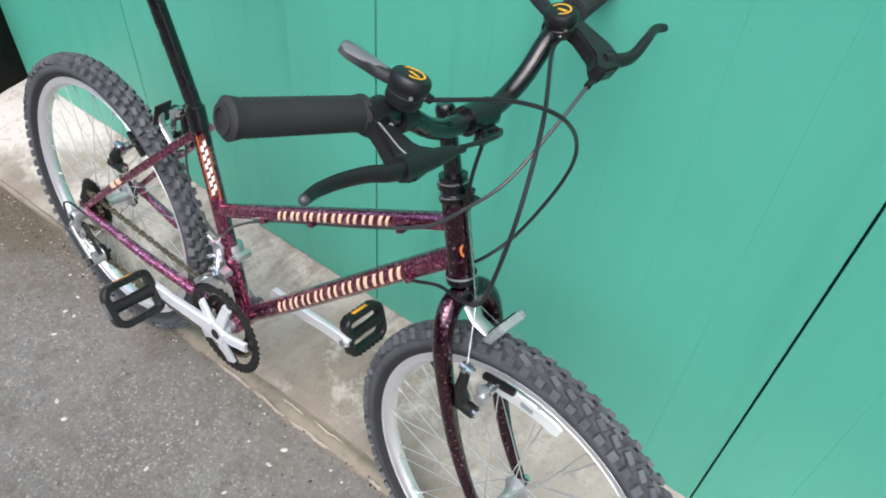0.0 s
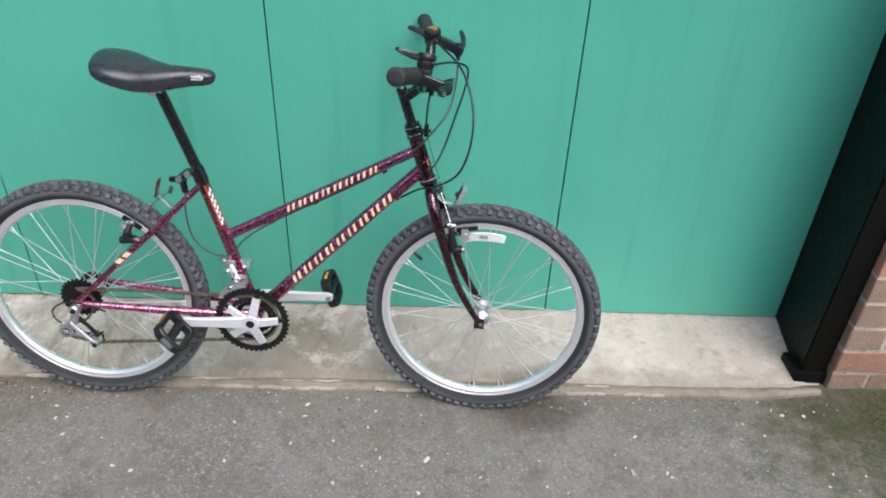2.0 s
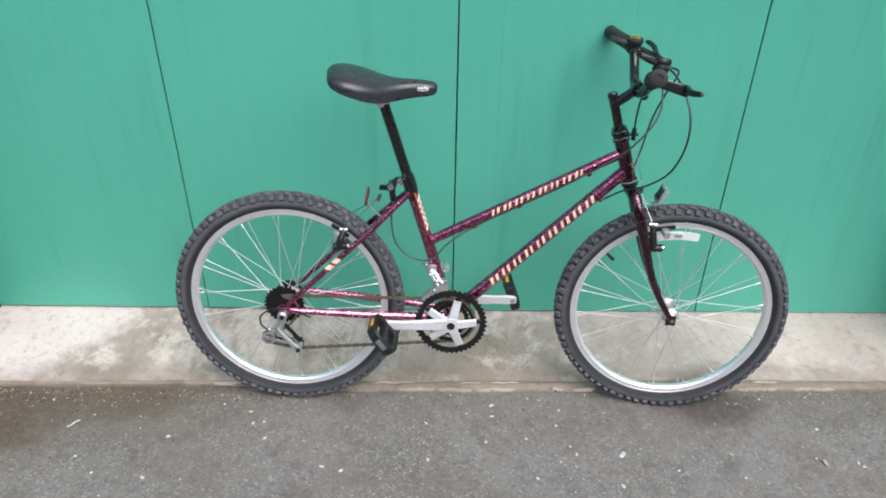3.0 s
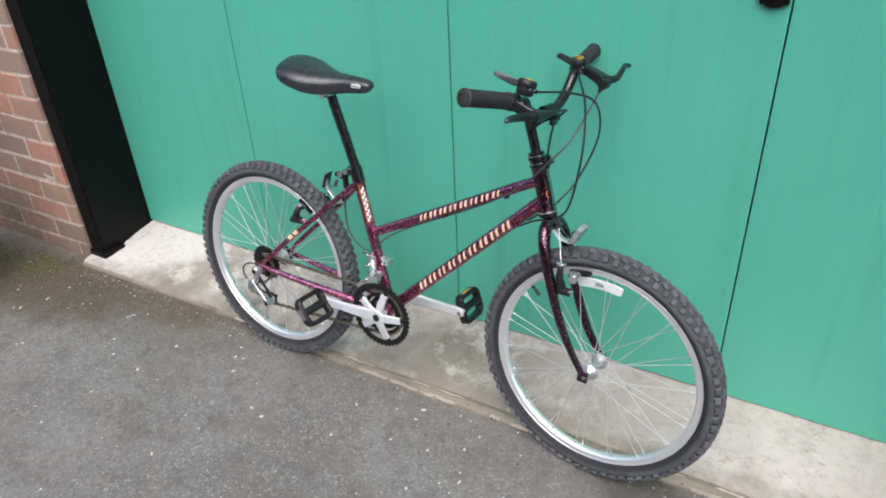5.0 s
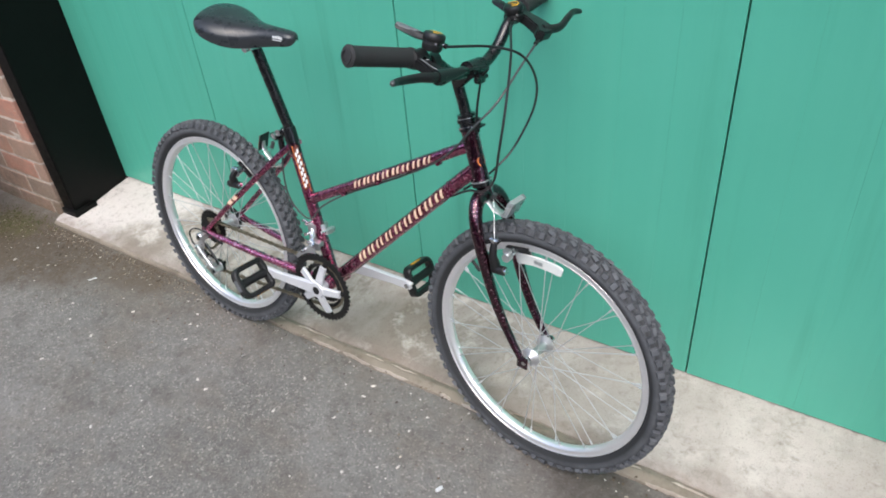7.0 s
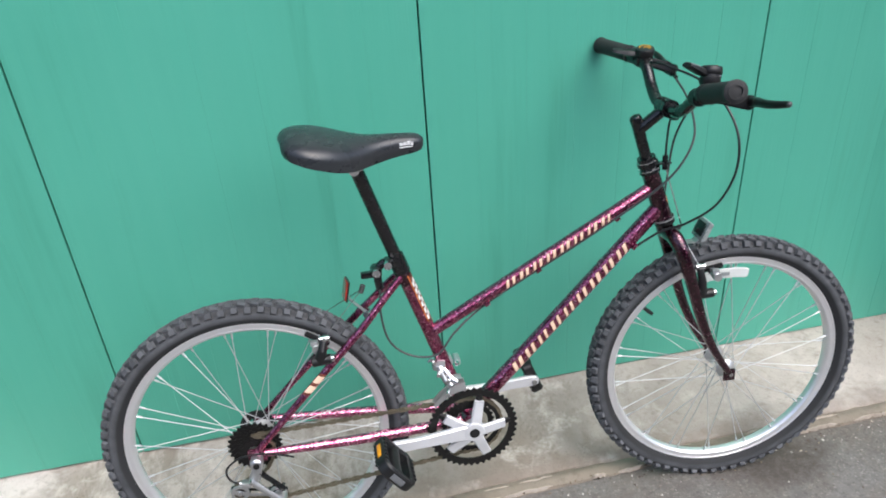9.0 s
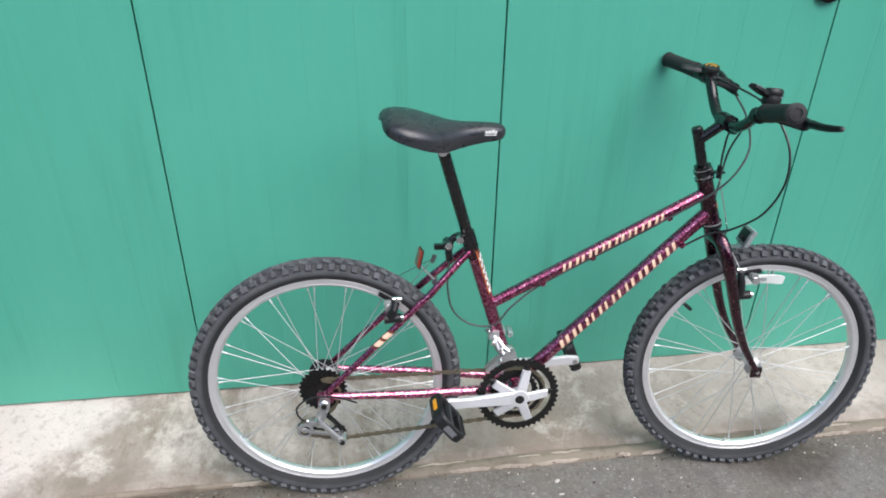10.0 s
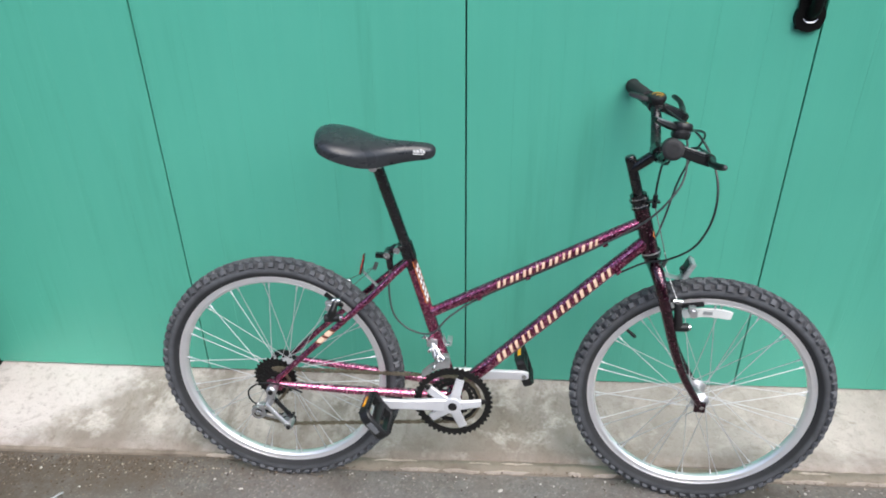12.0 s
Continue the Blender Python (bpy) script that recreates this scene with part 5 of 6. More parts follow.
    # front derailleur on the seat tube
    st = lambda h: Vector((BB.x - 0.3127 * (h - BB.z), 0, h))
    bm = bmesh.new()
    tube(bm, [st(0.100), st(0.118)], 0.0178, 22)
    box(bm, 0.425, 0.0, 0.108, 0.012, 0.03, 0.014, 0.003)
    box(bm, 0.385, -0.014, 0.112, 0.026, 0.02, 0.022, 0.004)
    tube(bm, [(0.386, -0.018, 0.108), (0.396, -0.034, 0.082), (0.406, -0.046, 0.074)], [0.009, 0.008, 0.006], 10)
    box(bm, 0.412, -0.034, 0.083, 0.03, 0.02, 0.012, 0.003)
    rod(bm, (0.40, -0.028, 0.098), (0.40, -0.04, 0.094), 0.006, 10)
    fd = part("front_derailleur", bm, ALLOY, bike, "silver front derailleur clamped to seat tube")
    for u, v, h, l in ((0.380, -0.016, 0.124, 0.016), (0.386, -0.020, 0.100, 0.022), (0.402, -0.034, 0.088, 0.018), (0.425, -0.010, 0.110, 0.014), (0.398, -0.050, 0.070, 0.020)):
        bm = bmesh.new()
        rod(bm, (u - l * 0.3, v - l, h), (u, v, h), 0.0042, 10)
        part("pivot_pin", bm, CHROME, fd)
    bm = bmesh.new()
    tube(bm, [(0.378, -0.024, 0.122), (0.366, -0.028, 0.132), (0.362, -0.030, 0.128)], [0.004, 0.0035, 0.003], 8)
    part("cable_arm", bm, CHROME, fd)
    bm = bmesh.new()
    tube(bm, [(0.392, -0.030, 0.108), (0.404, -0.042, 0.090), (0.416, -0.050, 0.084)], [0.005, 0.006, 0.005], 10, True, 0.6)
    part("link", bm, CHROME, fd)
    for v in (-0.061, -0.044):
        bm = bmesh.new()
        inner = [BB + Vector((0.0955 * math.cos(a), v, 0.0955 * math.sin(a))) for a in (math.radians(95 + 4 * k) for k in range(12))]
        outer = [BB + Vector(((0.1135 - 0.0009 * k) * math.cos(a), v, (0.1135 - 0.0009 * k) * math.sin(a))) for k, a in ((k, math.radians(95 + 4 * k)) for k in range(12))]
        vi = [[bm.verts.new(p + Vector((0, dv, 0))) for p in line] for dv in (0, 0.0015) for line in (inner, outer)]
        for a, b in ((0, 1), (1, 3), (3, 2), (2, 0)):
            for k in range(11):
                bm.faces.new((vi[a][k], vi[a][k + 1], vi[b][k + 1], vi[b][k]))
        bm.faces.new((vi[0][0], vi[1][0], vi[3][0], vi[2][0]))
        bm.faces.new((vi[0][-1], vi[2][-1], vi[3][-1], vi[1][-1]))
        bmesh.ops.recalc_face_normals(bm, faces=bm.faces)
        part("cage_plate", bm, ALLOY, fd)


def build_pedal(at, s):
    """Resin cage pedal: a rounded frame with two long openings beside the barrel, toothed edges, amber reflectors; its rear edge hangs up."""
    q = Matrix.Translation((at.x, s * 0.082, at.z)) @ pose(0, 0, 0, 0, 52 if s < 0 else 70, 0) @ Matrix.Diagonal((1.04, 0.98, 1.0, 1) if s < 0 else (1.0, 1.0, 0.95, 1))
    bm = bmesh.new()
    # frame: a rounded loop, wider round the outer end, swept with a squarish section
    loop = []
    for cx, cy, r, a0 in ((0.026, 0.016, 0.012, -90), (0.018, 0.076, 0.020, 0), (-0.018, 0.076, 0.020, 90), (-0.026, 0.016, 0.012, 180)):
        for k in range(6):
            a = radians(a0 + 18 * k)
            loop.append((Vector((cx + r * math.cos(a), cy + r * math.sin(a), 0)), Vector((math.cos(a), math.sin(a), 0))))
    sect = ((0.004, -0.009), (0.004, 0.009), (0.001, 0.0125), (-0.006, 0.0125), (-0.009, 0.009), (-0.009, -0.009), (-0.006, -0.0125), (0.001, -0.0125))
    rings = [[bm.verts.new(p + o * u + Vector((0, 0, w))) for u, w in sect] for p, o in loop]
    for a, b in zip(rings, rings[1:] + rings[:1]):
        for k in range(8):
            bm.faces.new((a[k], b[k], b[(k + 1) % 8], a[(k + 1) % 8]))
    tube(bm, [(0, -0.002, 0), (0, 0.02, 0), (0, 0.05, 0), (0, 0.08, 0), (0, 0.094, 0)], [0.0125, 0.0118, 0.0105, 0.0112, 0.0125], 14)
    for e in (-1, 1):
        for k in range(6):
            for h in (-1, 1):
                box(bm, e * 0.0375, 0.018 + 0.0118 * k, h * 0.0122, 0.006, 0.006, 0.005, 0.001)
    for v in bm.verts:
        v.co.y *= s
    bmesh.ops.recalc_face_normals(bm, faces=bm.faces)
    bm.transform(q)
    pedal = part("pedal", bm, PLASTIC, bike, "black resin pedal with an amber reflector")
    for e in (-1, 1):
        bm = bmesh.new()
        box(bm, e * 0.0408, s * 0.047, 0.0, 0.004, 0.038, 0.010, 0.0015, q)
        part("reflector", bm, AMBER, pedal)
    bm = bmesh.new()
    box(bm, 0, s * 0.1005, 0, 0.030, 0.003, 0.013, 0.0014, q)
    part("end_cap", bm, THUMB, pedal, "scuffed grey end cap")
    bm = bmesh.new()
    rod(bm, (0, -s * 0.012, 0), (0, s * 0.01, 0), 0.0065, 12)
    bm.transform(q)
    part("spindle", bm, CHROME, pedal)


# ---- decals: plain slanted bars in the maker's colours ----
def strip_on_tube(bm, a, b, r, f0, f1, a0, a1, slant=0.0, n=5):
    """A patch lying on a tube from a to b, between fractions f of its length and angles round it (0: facing away from the doors, 90: up)."""
    a, b = Vector(a), Vector(b)
    d = (b - a).normalized()
    near = Vector((0, -1, 0))
    up = d.cross(near) * -1
    if up.z < 0:
        up = -up
    grid = []
    for i in range(n + 1):
        t = a0 + (a1 - a0) * i / n
        ang = math.radians(t)
        row = []
        for f in (f0, f1):
            row.append(bm.verts.new(a + (b - a) * (f + slant * (t - a0)) + (near * math.cos(ang) + up * math.sin(ang)) * (r + 0.0005)))
        grid.append(row)
    for x, y in zip(grid, grid[1:]):
        bm.faces.new((x[0], x[1], y[1], y[0]))


def build_decals():
    st = lambda h: Vector((BB.x - 0.3127 * (h - BB.z), 0, h))
    tubes = {o.name: o for o in bike.children}
    rng = random.Random(11)
    for name, a, b, r, lo, hi, n, a0, a1 in (("top_tube", st(0.182), Vector((0.8425, 0, 0.432)), 0.0128, 0.33, 0.81, 8, -26, 36), ("down_tube", BB, Vector((0.856, 0, 0.3885)), 0.0158, 0.235, 0.835, 9, -28, 36)):
        step = (hi - lo) / n
        for k in range(n):
            # the maker's lettering becomes slim cream bars, two to a place, edged in orange-brown
            f = lo + step * k
            for g in (0.06, 0.50):
                l = rng.uniform(0.16, 0.23)
                for mat, nm, e, rise in ((EDGING, "decal_edging", 0.055, 0.0), (GUM, "decal_bar", 0.0, 0.0003)):
                    bm = bmesh.new()
                    strip_on_tube(bm, a, b, r + rise, f + step * (g - e), f + step * (g + l + e), a0 - 60 * e, a1 + 60 * e, 0.00022)
                    part(nm, bm, mat, tubes[name])
    # white checks on the seat tube between two orange lines
    ob = tubes["seat_tube"]
    a, b = st(0.200), st(0.318)
    bm, dk, og = bmesh.new(), bmesh.new(), bmesh.new()
    strip_on_tube(dk, a, b, 0.0143, 0.06, 0.95, 24, 80, 0.0012)
    for lo, hi in ((22, 28), (77, 83)):
        strip_on_tube(og, a, b, 0.0146, 0.10 if lo < 50 else 0.02, 0.97 if lo < 50 else 0.80, lo, hi, 0.0012, 2)
    for k in range(6):
        for j in range(2):
            f = 0.12 + 0.125 * k + (0.062 if j else 0.0)
            strip_on_tube(bm, a, b, 0.0147, f, f + 0.080, 33 + 21 * j, 51 + 21 * j, 0.0012, 3)
    part("decal_ground", dk, EDGING, ob)
    part("decal_border", og, ORANGE, ob)
    tagged(part("decal_check", bm, WHITE, ob), kind="stuff")
    # badge on the head tube and small strips on the stays
    bm = bmesh.new()
    for k in range(26):
        t0, t1 = math.radians(60 + 9 * k), math.radians(69 + 9 * k)
        vs = []
        for t, rr in ((t0, 0.0085), (t1, 0.0085), (t1, 0.0115), (t0, 0.0115)):
            y, z = rr * math.cos(t) - 0.004, rr * math.sin(t)
            p = along(0.405 + z * 0.95)
            ang = y / 0.0178
            vs.append(bm.verts.new(p + Vector((math.cos(ang) * 0.018, math.sin(ang) * 0.018, 0))))
        bm.faces.new(vs)
    part("head_badge", bm, ORANGE, tubes["head_tube"])
    bm = bmesh.new()
    for ang0, ang1, h0, h1 in ((-16, -4, 0.424, 0.434), (-2, 8, 0.420, 0.441), (10, 20, 0.424, 0.432)):
        vs = [along(h) + Vector((math.cos(radians(t)) * 0.0182, math.sin(radians(t)) * 0.0182, 0)) for t, h in ((ang0, h0), (ang1, h0), (ang1, h1), (ang0, h1))]
        bm.faces.new([bm.verts.new(v) for v in vs])
    part("badge_mark", bm, WHITE, tubes["head_tube"])
    # an edged cream strip on each seat stay, facing outwards
    for o, s in zip([o for o in bike.children if o.name.startswith("seat_stay")], (-1, 1)):
        a, b = Vector((0.24, s * 0.04, 0.228)), Vector((0.1, s * 0.055, 0.096))
        lo, hi = (-32, 62) if s < 0 else (118, 212)
        for mat, nm, f0, f1, rise in ((EDGING, "decal_edging", 0.57, 0.85, 0.0001), (GUM, "decal_bar", 0.60, 0.69, 0.0005), (GUM, "decal_bar", 0.73, 0.82, 0.0005)):
            bm = bmesh.new()
            strip_on_tube(bm, a, b, 0.0079 + rise, f0, f1, lo + 2000 * rise, hi - 10000 * rise, 0.0004)
            part(nm, bm, mat, o)


DIAL = plain("yellow_print", srgb(212, 160, 40), 0.45)
GREY_ALLOY = alloy("dirty_cast_alloy", 0.62, 0.36)
SILVER = plain("dull_silver_paint", (0.62, 0.63, 0.65), 0.42, 0.35, 0.0, 0.12, 80)
CHAINRING = plain("black_oily_steel", (0.010, 0.0095, 0.009), 0.45, 0.3, 0.0, 0.4, 150)
build_saddle()
build_headset()
build_bars()
for near in (True, False):
    build_lever(near)
build_cables(build_shifter(True), build_shifter(False))
build_brakes()
build_drivetrain()
build_decals()
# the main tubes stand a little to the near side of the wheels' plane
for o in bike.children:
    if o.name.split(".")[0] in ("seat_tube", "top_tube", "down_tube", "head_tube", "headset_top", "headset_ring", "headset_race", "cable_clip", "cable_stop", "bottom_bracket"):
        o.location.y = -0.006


# ---- door handle, planter, litter ----
def build_handle():
    bm = bmesh.new()
    box(bm, 0, -0.006, 0, 0.058, 0.012, 0.20, 0.0058, segs=4)
    rod(bm, (0, 0.0, -0.072), (0, -0.0115, -0.072), 0.0335, 32)
    h = part("door_handle", bm, GLOSS_BLACK)
    h.location = (0.766, 0, 1.165)
    tagged(h, "black pull handle plate on green garage door", "door handle")
    bm = bmesh.new()
    tube(bm, smooth_path([(0, -0.010, 0.075), (0, -0.03, 0.06), (0, -0.034, 0.0), (0, -0.028, -0.045), (0, -0.010, -0.062)], 6), 0.013, 16, True, 1.3)
    part("grip_bar", bm, GLOSS_BLACK, h)
    bm = bmesh.new()
    arc = [(0.020 * math.sin(t), -0.0135, -0.064 - 0.020 * math.cos(t)) for t in (-0.9 + 0.15 * k for k in range(13))]
    tube(bm, arc, 0.0016, 8)
    part("trim_ring", bm, CHROME, h)


def octagon(bm, r0, z0, r1, z1, turn=math.pi / 8):
    rings = [[bm.verts.new((r * math.cos(turn + k * math.pi / 4), r * math.sin(turn + k * math.pi / 4), z)) for k in range(8)] for r, z in ((r0, z0), (r1, z1))]
    for k in range(8):
        bm.faces.new((rings[0][k], rings[0][(k + 1) % 8], rings[1][(k + 1) % 8], rings[1][k]))
    return rings


def build_planter():
    root = new("planter")
    root.location = (-1.835, -0.735, 0)
    root.rotation_euler = (0, 0, radians(3))
    tagged(root, "white eight-sided panelled planter with black rim on tarmac", "planter")
    bm = bmesh.new()
    lo = octagon(bm, 0.186, 0.0, 0.218, 0.372)[0]
    bm.faces.new(lo[::-1])
    octagon(bm, 0.192, 0.0, 0.194, 0.028)
    body = part("body", bm, PLANTER, root)
    # raised frame on each side
    for k in range(8):
        a = k * math.pi / 4
        ap = math.cos(math.pi / 8)
        m = Matrix.Rotation(a, 4, "Z")
        def at(f, z):
            r = (0.186 + (0.218 - 0.186) * z / 0.372)
            return m @ Vector((r * ap + 0.004, f * r * math.sin(math.pi / 8), z))
        bm = bmesh.new()
        def slab(p):
            o = m @ Vector((0.006, 0, 0))
            a_ = [bm.verts.new(q) for q in p]
            b_ = [bm.verts.new(q - o * 1.6) for q in p]
            bm.faces.new(a_)
            for i in range(4):
                bm.faces.new((a_[i], b_[i], b_[(i + 1) % 4], a_[(i + 1) % 4]))
        for z0, z1 in ((0.012, 0.05), (0.325, 0.372)):
            slab([at(-0.99, z0), at(0.99, z0), at(0.99, z1), at(-0.99, z1)])
        for f0, f1 in ((-0.99, -0.66), (0.66, 0.99)):
            slab([at(f0, 0.05), at(f1, 0.05), at(f1, 0.325), at(f0, 0.325)])
        bmesh.ops.recalc_face_normals(bm, faces=bm.faces)
        bmesh.ops.bevel(bm, geom=list(bm.edges), offset=0.0015, segments=1, affect="EDGES")
        part("panel_frame", bm, PLANTER, body)
    bm = bmesh.new()
    prof = [(0.215, 0.365), (0.238, 0.372), (0.244, 0.385), (0.242, 0.408), (0.232, 0.418), (0.212, 0.416), (0.205, 0.40), (0.205, 0.365)]
    rings = [[bm.verts.new((r * math.cos(math.pi / 8 + k * math.pi / 4), r * math.sin(math.pi / 8 + k * math.pi / 4), z)) for k in range(8)] for r, z in prof]
    for i in range(len(prof)):
        for k in range(8):
            bm.faces.new((rings[i][k], rings[i][(k + 1) % 8], rings[(i + 1) % len(prof)][(k + 1) % 8], rings[(i + 1) % len(prof)][k]))
    bmesh.ops.recalc_face_normals(bm, faces=bm.faces)
    part("rim", bm, GLOSS_BLACK, root, "black rim")
    bm = bmesh.new()
    octagon(bm, 0.207, 0.385, 0.0, 0.392)
    bmesh.ops.remove_doubles(bm, verts=bm.verts, dist=1e-5)
    part("soil", bm, SOIL, root)
    # shrub with feathery sprays
    shrub = new("conifer_shrub")
    shrub.location = (-1.79, -0.72, 0.385)
    tagged(shrub, "bright green feathery young conifer growing in the planter", "shrub")
    rng = random.Random(5)
    bm = bmesh.new()
    lv = bmesh.new()
    tips = []
    for k in range(11):
        a = rng.uniform(0, 6.28)
        b = Vector((0.05 * math.cos(a), 0.05 * math.sin(a), 0))
        t = Vector((b.x * rng.uniform(1, 2.6), b.y * rng.uniform(1, 2.6), rng.uniform(0.35, 0.75)))
        mid = (b + t) / 2 + Vector((rng.uniform(-0.03, 0.03), rng.uniform(-0.03, 0.03), 0))
        p = smooth_path([b, mid, t], 8)
        tube(bm, p, [0.006 * (1 - 0.8 * i / (len(p) - 1)) for i in range(len(p))], 6)
        for i in range(2, len(p)):
            for _ in range(6):
                ang = rng.uniform(0, 6.28)
                d = Vector((math.cos(ang), math.sin(ang), rng.uniform(-0.1, 0.7))).normalized()
                ln = rng.uniform(0.07, 0.15) * (1.15 - 0.6 * i / len(p))
                tips.append((p[i], d, ln))
    for k in range(170):
        ang, r = rng.uniform(0, 6.28), 0.20 * rng.random() ** 0.6
        tips.append((Vector((r * math.cos(ang), r * math.sin(ang), 0.0)), Vector((rng.uniform(-1, 1), rng.uniform(-1, 1), 1.2)).normalized(), rng.uniform(0.06, 0.13)))
    for base, d, ln in tips:
        side = d.cross(Vector((rng.uniform(-1, 1), rng.uniform(-1, 1), rng.uniform(-0.3, 1)))).normalized()
        n = 9
        for i in range(1, n + 1):
            c = base + d * ln * i / n - Vector((0, 0, 0.02 * (i / n) ** 2))
            w = 0.024 * (1 - 0.75 * i / n) + 0.004
            for s in (-1, 1):
                e = (side * s + d * 0.9).normalized()
                nn = d.cross(side)
                q = [c, c + e * w * 0.5 + d * 0.003, c + e * w, c + e * w * 0.5 - d * 0.0035 + nn * 0.001]
                lv.faces.new([lv.verts.new(x) for x in q])
    part("stem", bm, DARK_TIMBER, shrub)
    part("foliage", lv, LEAF, shrub, smooth=False)


def build_litter():
    rng = random.Random(21)
    # loose pale chips, too many to count
    bm = bmesh.new()

    def chip(x, y, r, z=None):
        z = ground_level(x, y) if z is None else z
        m = Matrix.Translation((x, y, z + r * 0.25)) @ Matrix.Rotation(rng.uniform(0, 6.28), 4, "Z") @ Matrix.Diagonal((r * rng.uniform(0.7, 1.5), r * rng.uniform(0.6, 1.1), r * rng.uniform(0.35, 0.7), 1))
        ring = [bm.verts.new(m @ Vector((math.cos(t) * rng.uniform(0.8, 1.15), math.sin(t) * rng.uniform(0.8, 1.15), 0))) for t in (0, 1.05, 2.1, 3.14, 4.2, 5.2)]
        top, low = bm.verts.new(m @ Vector((rng.uniform(-0.2, 0.2), 0, 1))), bm.verts.new(m @ Vector((0, 0, -1)))
        for i in range(6):
            bm.faces.new((ring[i], ring[(i + 1) % 6], top))
            bm.faces.new((ring[(i + 1) % 6], ring[i], low))

    for k in range(300):
        x, y = rng.uniform(-2.2, 2.4), rng.uniform(-2.0, -0.36)
        chip(x, y, rng.choice((0.0015, 0.002, 0.0025, 0.003, 0.0048)))
    for k in range(70):
        x, y = rng.uniform(-2.0, 2.2), -0.38 - abs(rng.gauss(0, 0.6))
        chip(x, y, rng.uniform(0.0035, 0.0065))
    for k in range(90):
        x = rng.uniform(-1.6, 1.6)
        chip(x, -0.36 - abs(rng.gauss(0, 0.03)), rng.uniform(0.001, 0.003))
    tagged(part("stone_chips", bm, CHIP, smooth=False), "pale loose stone chips scattered over the tarmac", "gravel", kind="stuff")
    bm = bmesh.new()
    for k in range(3800):
        x = rng.choice((rng.gauss(-1.35, 0.25), rng.gauss(-0.9, 0.3), rng.gauss(-1.75, 0.25), rng.gauss(-1.6, 0.3), rng.uniform(-1.6, 1.5)))
        y = -0.332 - abs(rng.gauss(0, 0.035)) if x > -1.5 and rng.random() < 0.75 else -0.34 - abs(rng.gauss(0, 0.14))
        chip(x, y, rng.choice((0.001, 0.0014, 0.0018, 0.0024, 0.0034)), 0.002 if y > -0.36 and x > -0.75 else None)
    for k in range(420):  # flat flakes: bits of leaf and bark
        x, y = rng.gauss(-1.45, 0.33), -0.35 - abs(rng.gauss(0, 0.13))
        z, a, l, w = ground_level(x, y) + 0.002, rng.uniform(0, 6.28), rng.uniform(0.004, 0.013), rng.uniform(0.002, 0.005)
        u, v = Vector((math.cos(a), math.sin(a), rng.uniform(-0.15, 0.15))), Vector((-math.sin(a), math.cos(a), rng.uniform(-0.2, 0.2)))
        o = Vector((x, y, z))
        ring = [o + u * l * 0.5, o + v * w * 0.5 + Vector((0, 0, 0.001)), o - u * l * 0.5, o - v * w * 0.5 + Vector((0, 0, 0.001))]
        hi, lo = [bm.verts.new(q + Vector((0, 0, 0.0007))) for q in ring], [bm.verts.new(q) for q in ring]
        bm.faces.new(hi)
        bm.faces.new(lo[::-1])
        for i in range(4):
            bm.faces.new((hi[i], lo[i], lo[(i + 1) % 4], hi[(i + 1) % 4]))
    tagged(part("leaf_dirt", bm, DEBRIS, smooth=False), "brown crumbs and leaf flakes along the sill edge", "dirt", kind="stuff")
    # larger scraps, one by one
    for x, y, l, w, a, c in ((-1.04, -0.478, 0.034, 0.008, 0.5, WHITE), (0.428, -0.592, 0.017, 0.012, 0.8, WHITE), (-0.301, -0.497, 0.014, 0.010, 0.2, CHIP), (-1.45, -0.62, 0.012, 0.008, 1.0, WHITE), (-1.32, -0.41, 0.014, 0.012, 0.3, SOIL), (0.95, -0.62, 0.016, 0.010, 1.9, CHIP), (0.62, -0.93, 0.014, 0.008, 0.4, CHIP), (-0.185, -0.73, 0.012, 0.008, 0.1, CHIP)):
        vs = sheet(6, 3, -l / 2, l / 2, -w / 2, w / 2, lambda u, v: (u, v * (1 - 0.5 * abs(u) / l), 0.004 + 0.004 * math.sin(u * 120) + 0.2 * v * v / w))
        bmesh.ops.solidify(vs, geom=list(vs.faces), thickness=0.0015)
        o = part("litter_scrap", vs, c)
        o.location = (x, y, ground_level(x, y) + 0.001)
        o.rotation_euler = (0, 0, a)
        tagged(o, "small pale scrap lying on the tarmac" if c is not SOIL else "small dead leaf lying on the tarmac", "litter", "litter on the tarmac")
    # moss in the corners
    for cx, cy, sx, sy, n in ((1.90, -0.47, 0.13, 0.075, 6500), (-1.64, -0.35, 0.10, 0.035, 350), (-1.95, -0.42, 0.2, 0.06, 400)):
        bm = bmesh.new()
        for k in range(n):
            x, y = rng.gauss(cx, sx), rng.gauss(cy, sy)
            if y > -0.30 or abs(x - cx) > 2 * sx or abs(y - cy) > 2 * sy:
                continue
            z = ground_level(x, y)
            a, h, r = rng.uniform(0, 6.28), rng.uniform(0.001, 0.005), rng.uniform(0.0015, 0.0036)
            p = [bm.verts.new((x + r * math.cos(a + t), y + r * math.sin(a + t), z)) for t in (0, 2.1, 4.2)]
            q = bm.verts.new((x + rng.uniform(-0.003, 0.003), y + rng.uniform(-0.003, 0.003), z + h))
            for i in range(3):
                bm.faces.new((p[i], p[(i + 1) % 3], q))
        tagged(part("moss", bm, MOSS, smooth=False), "low green moss on tarmac by brick wall", "moss", kind="stuff")


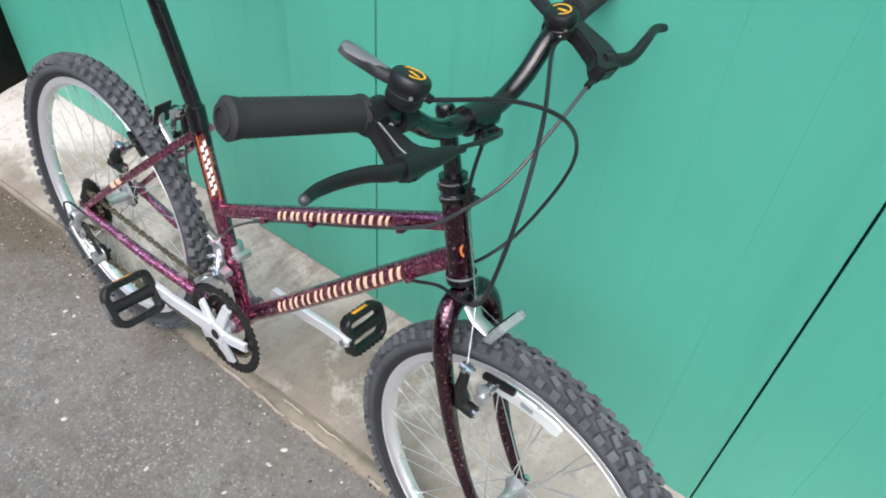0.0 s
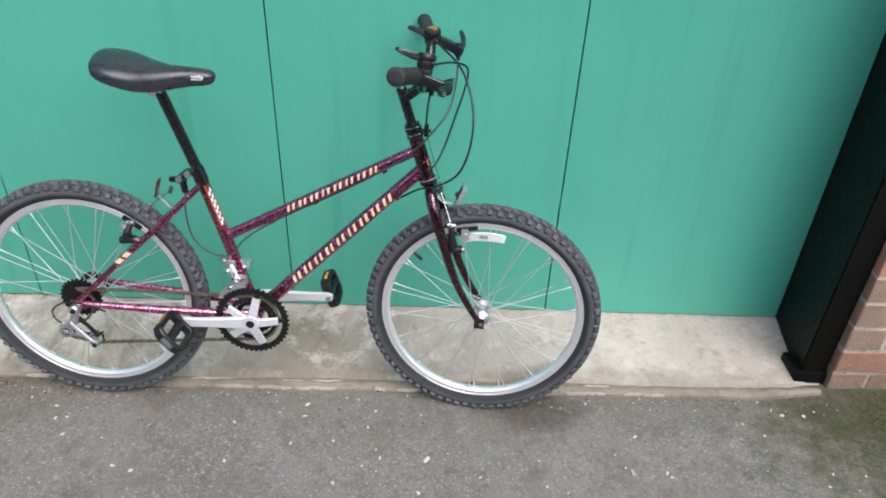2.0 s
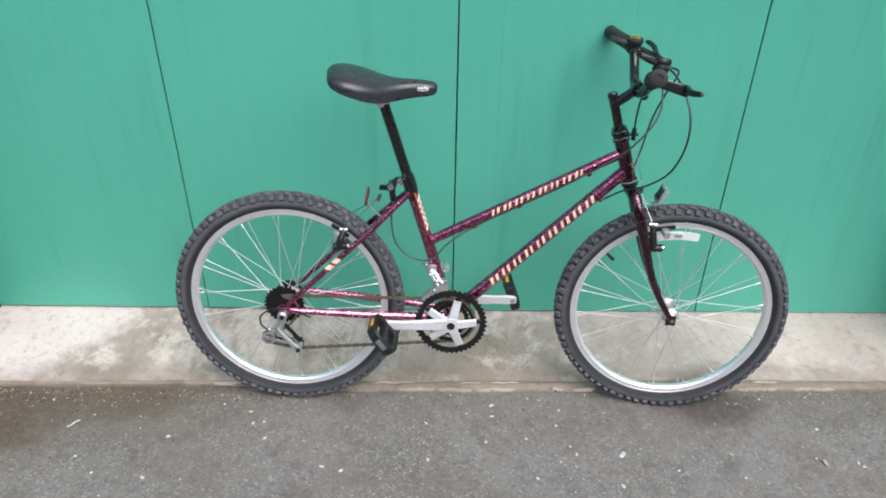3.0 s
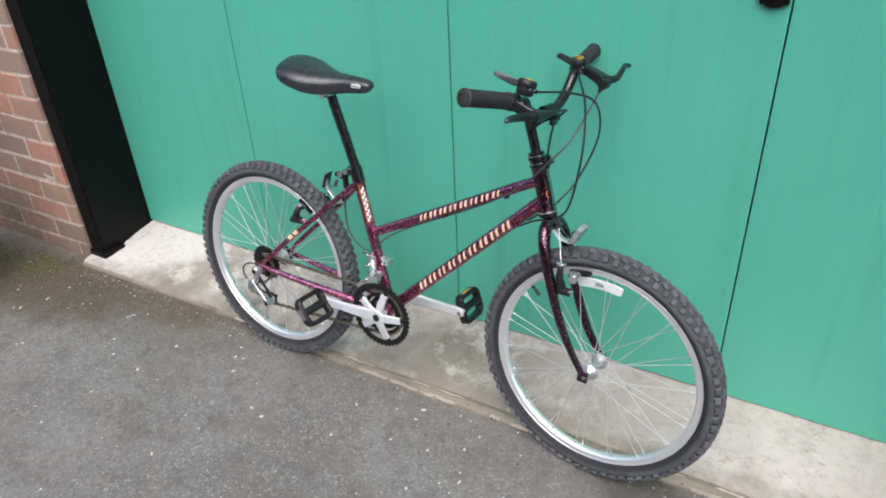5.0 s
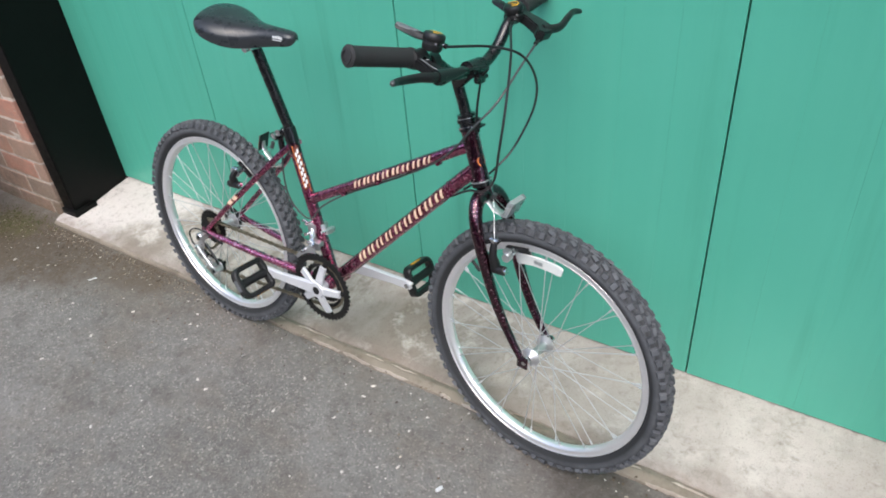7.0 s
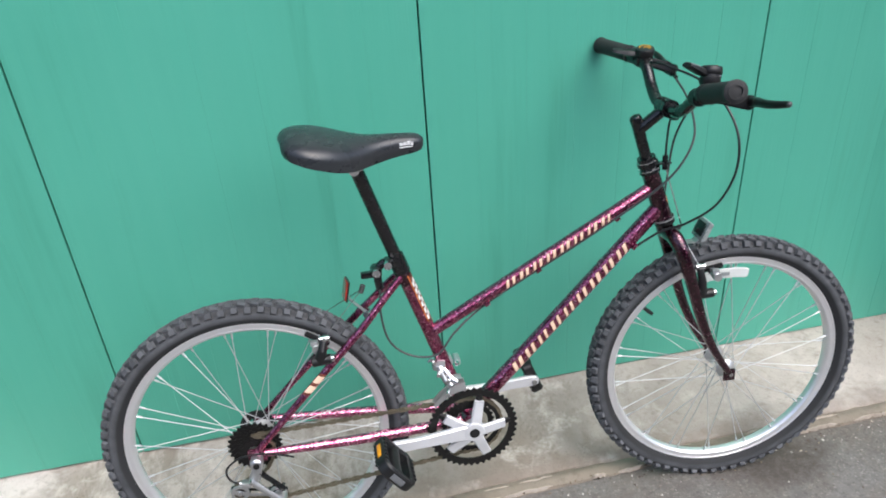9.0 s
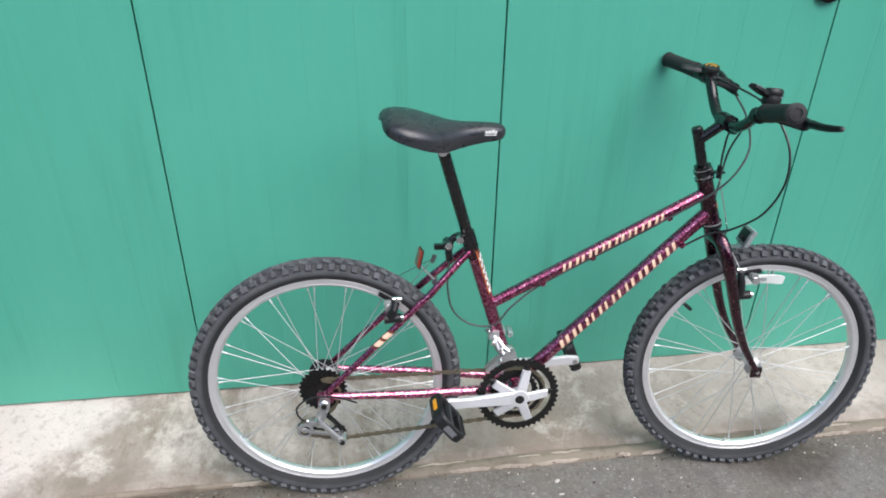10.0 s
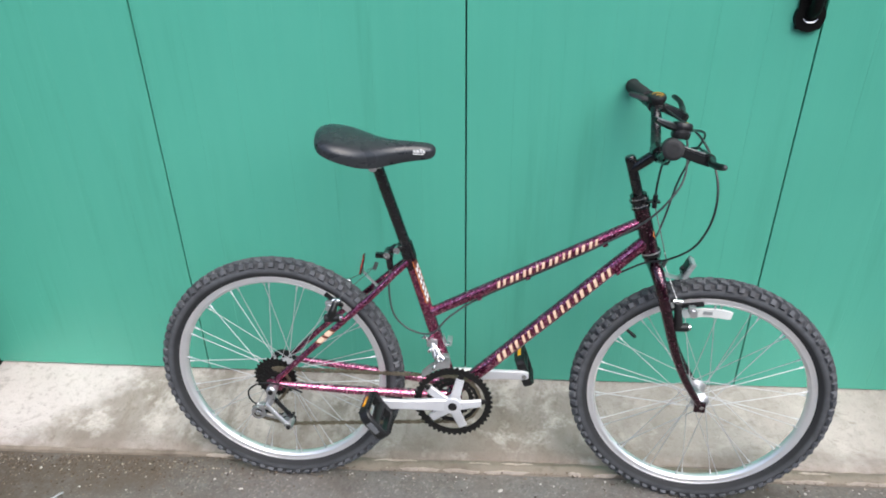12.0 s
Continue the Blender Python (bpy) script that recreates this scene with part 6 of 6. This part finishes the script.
PLANTER = plain("white_moulded_plastic", srgb(249, 249, 250), 0.5, 0, 0, 0.05, 20)
SOIL = plain("dark_soil", srgb(66, 54, 42), 0.9, 0, 0, 0.5, 200, 0.5, 0.003)
LEAF = plain("fresh_green_leaf", (0.23, 0.31, 0.05), 0.5, 0, 0, 0.5, 60)
MOSS = plain("green_moss", (0.050, 0.062, 0.010), 0.9, 0, 0, 0.5, 60)
CHIP = plain("pale_stone_chip", srgb(186, 180, 172), 0.8, 0, 0, 0.25, 40)
build_handle()
build_planter()
build_litter()
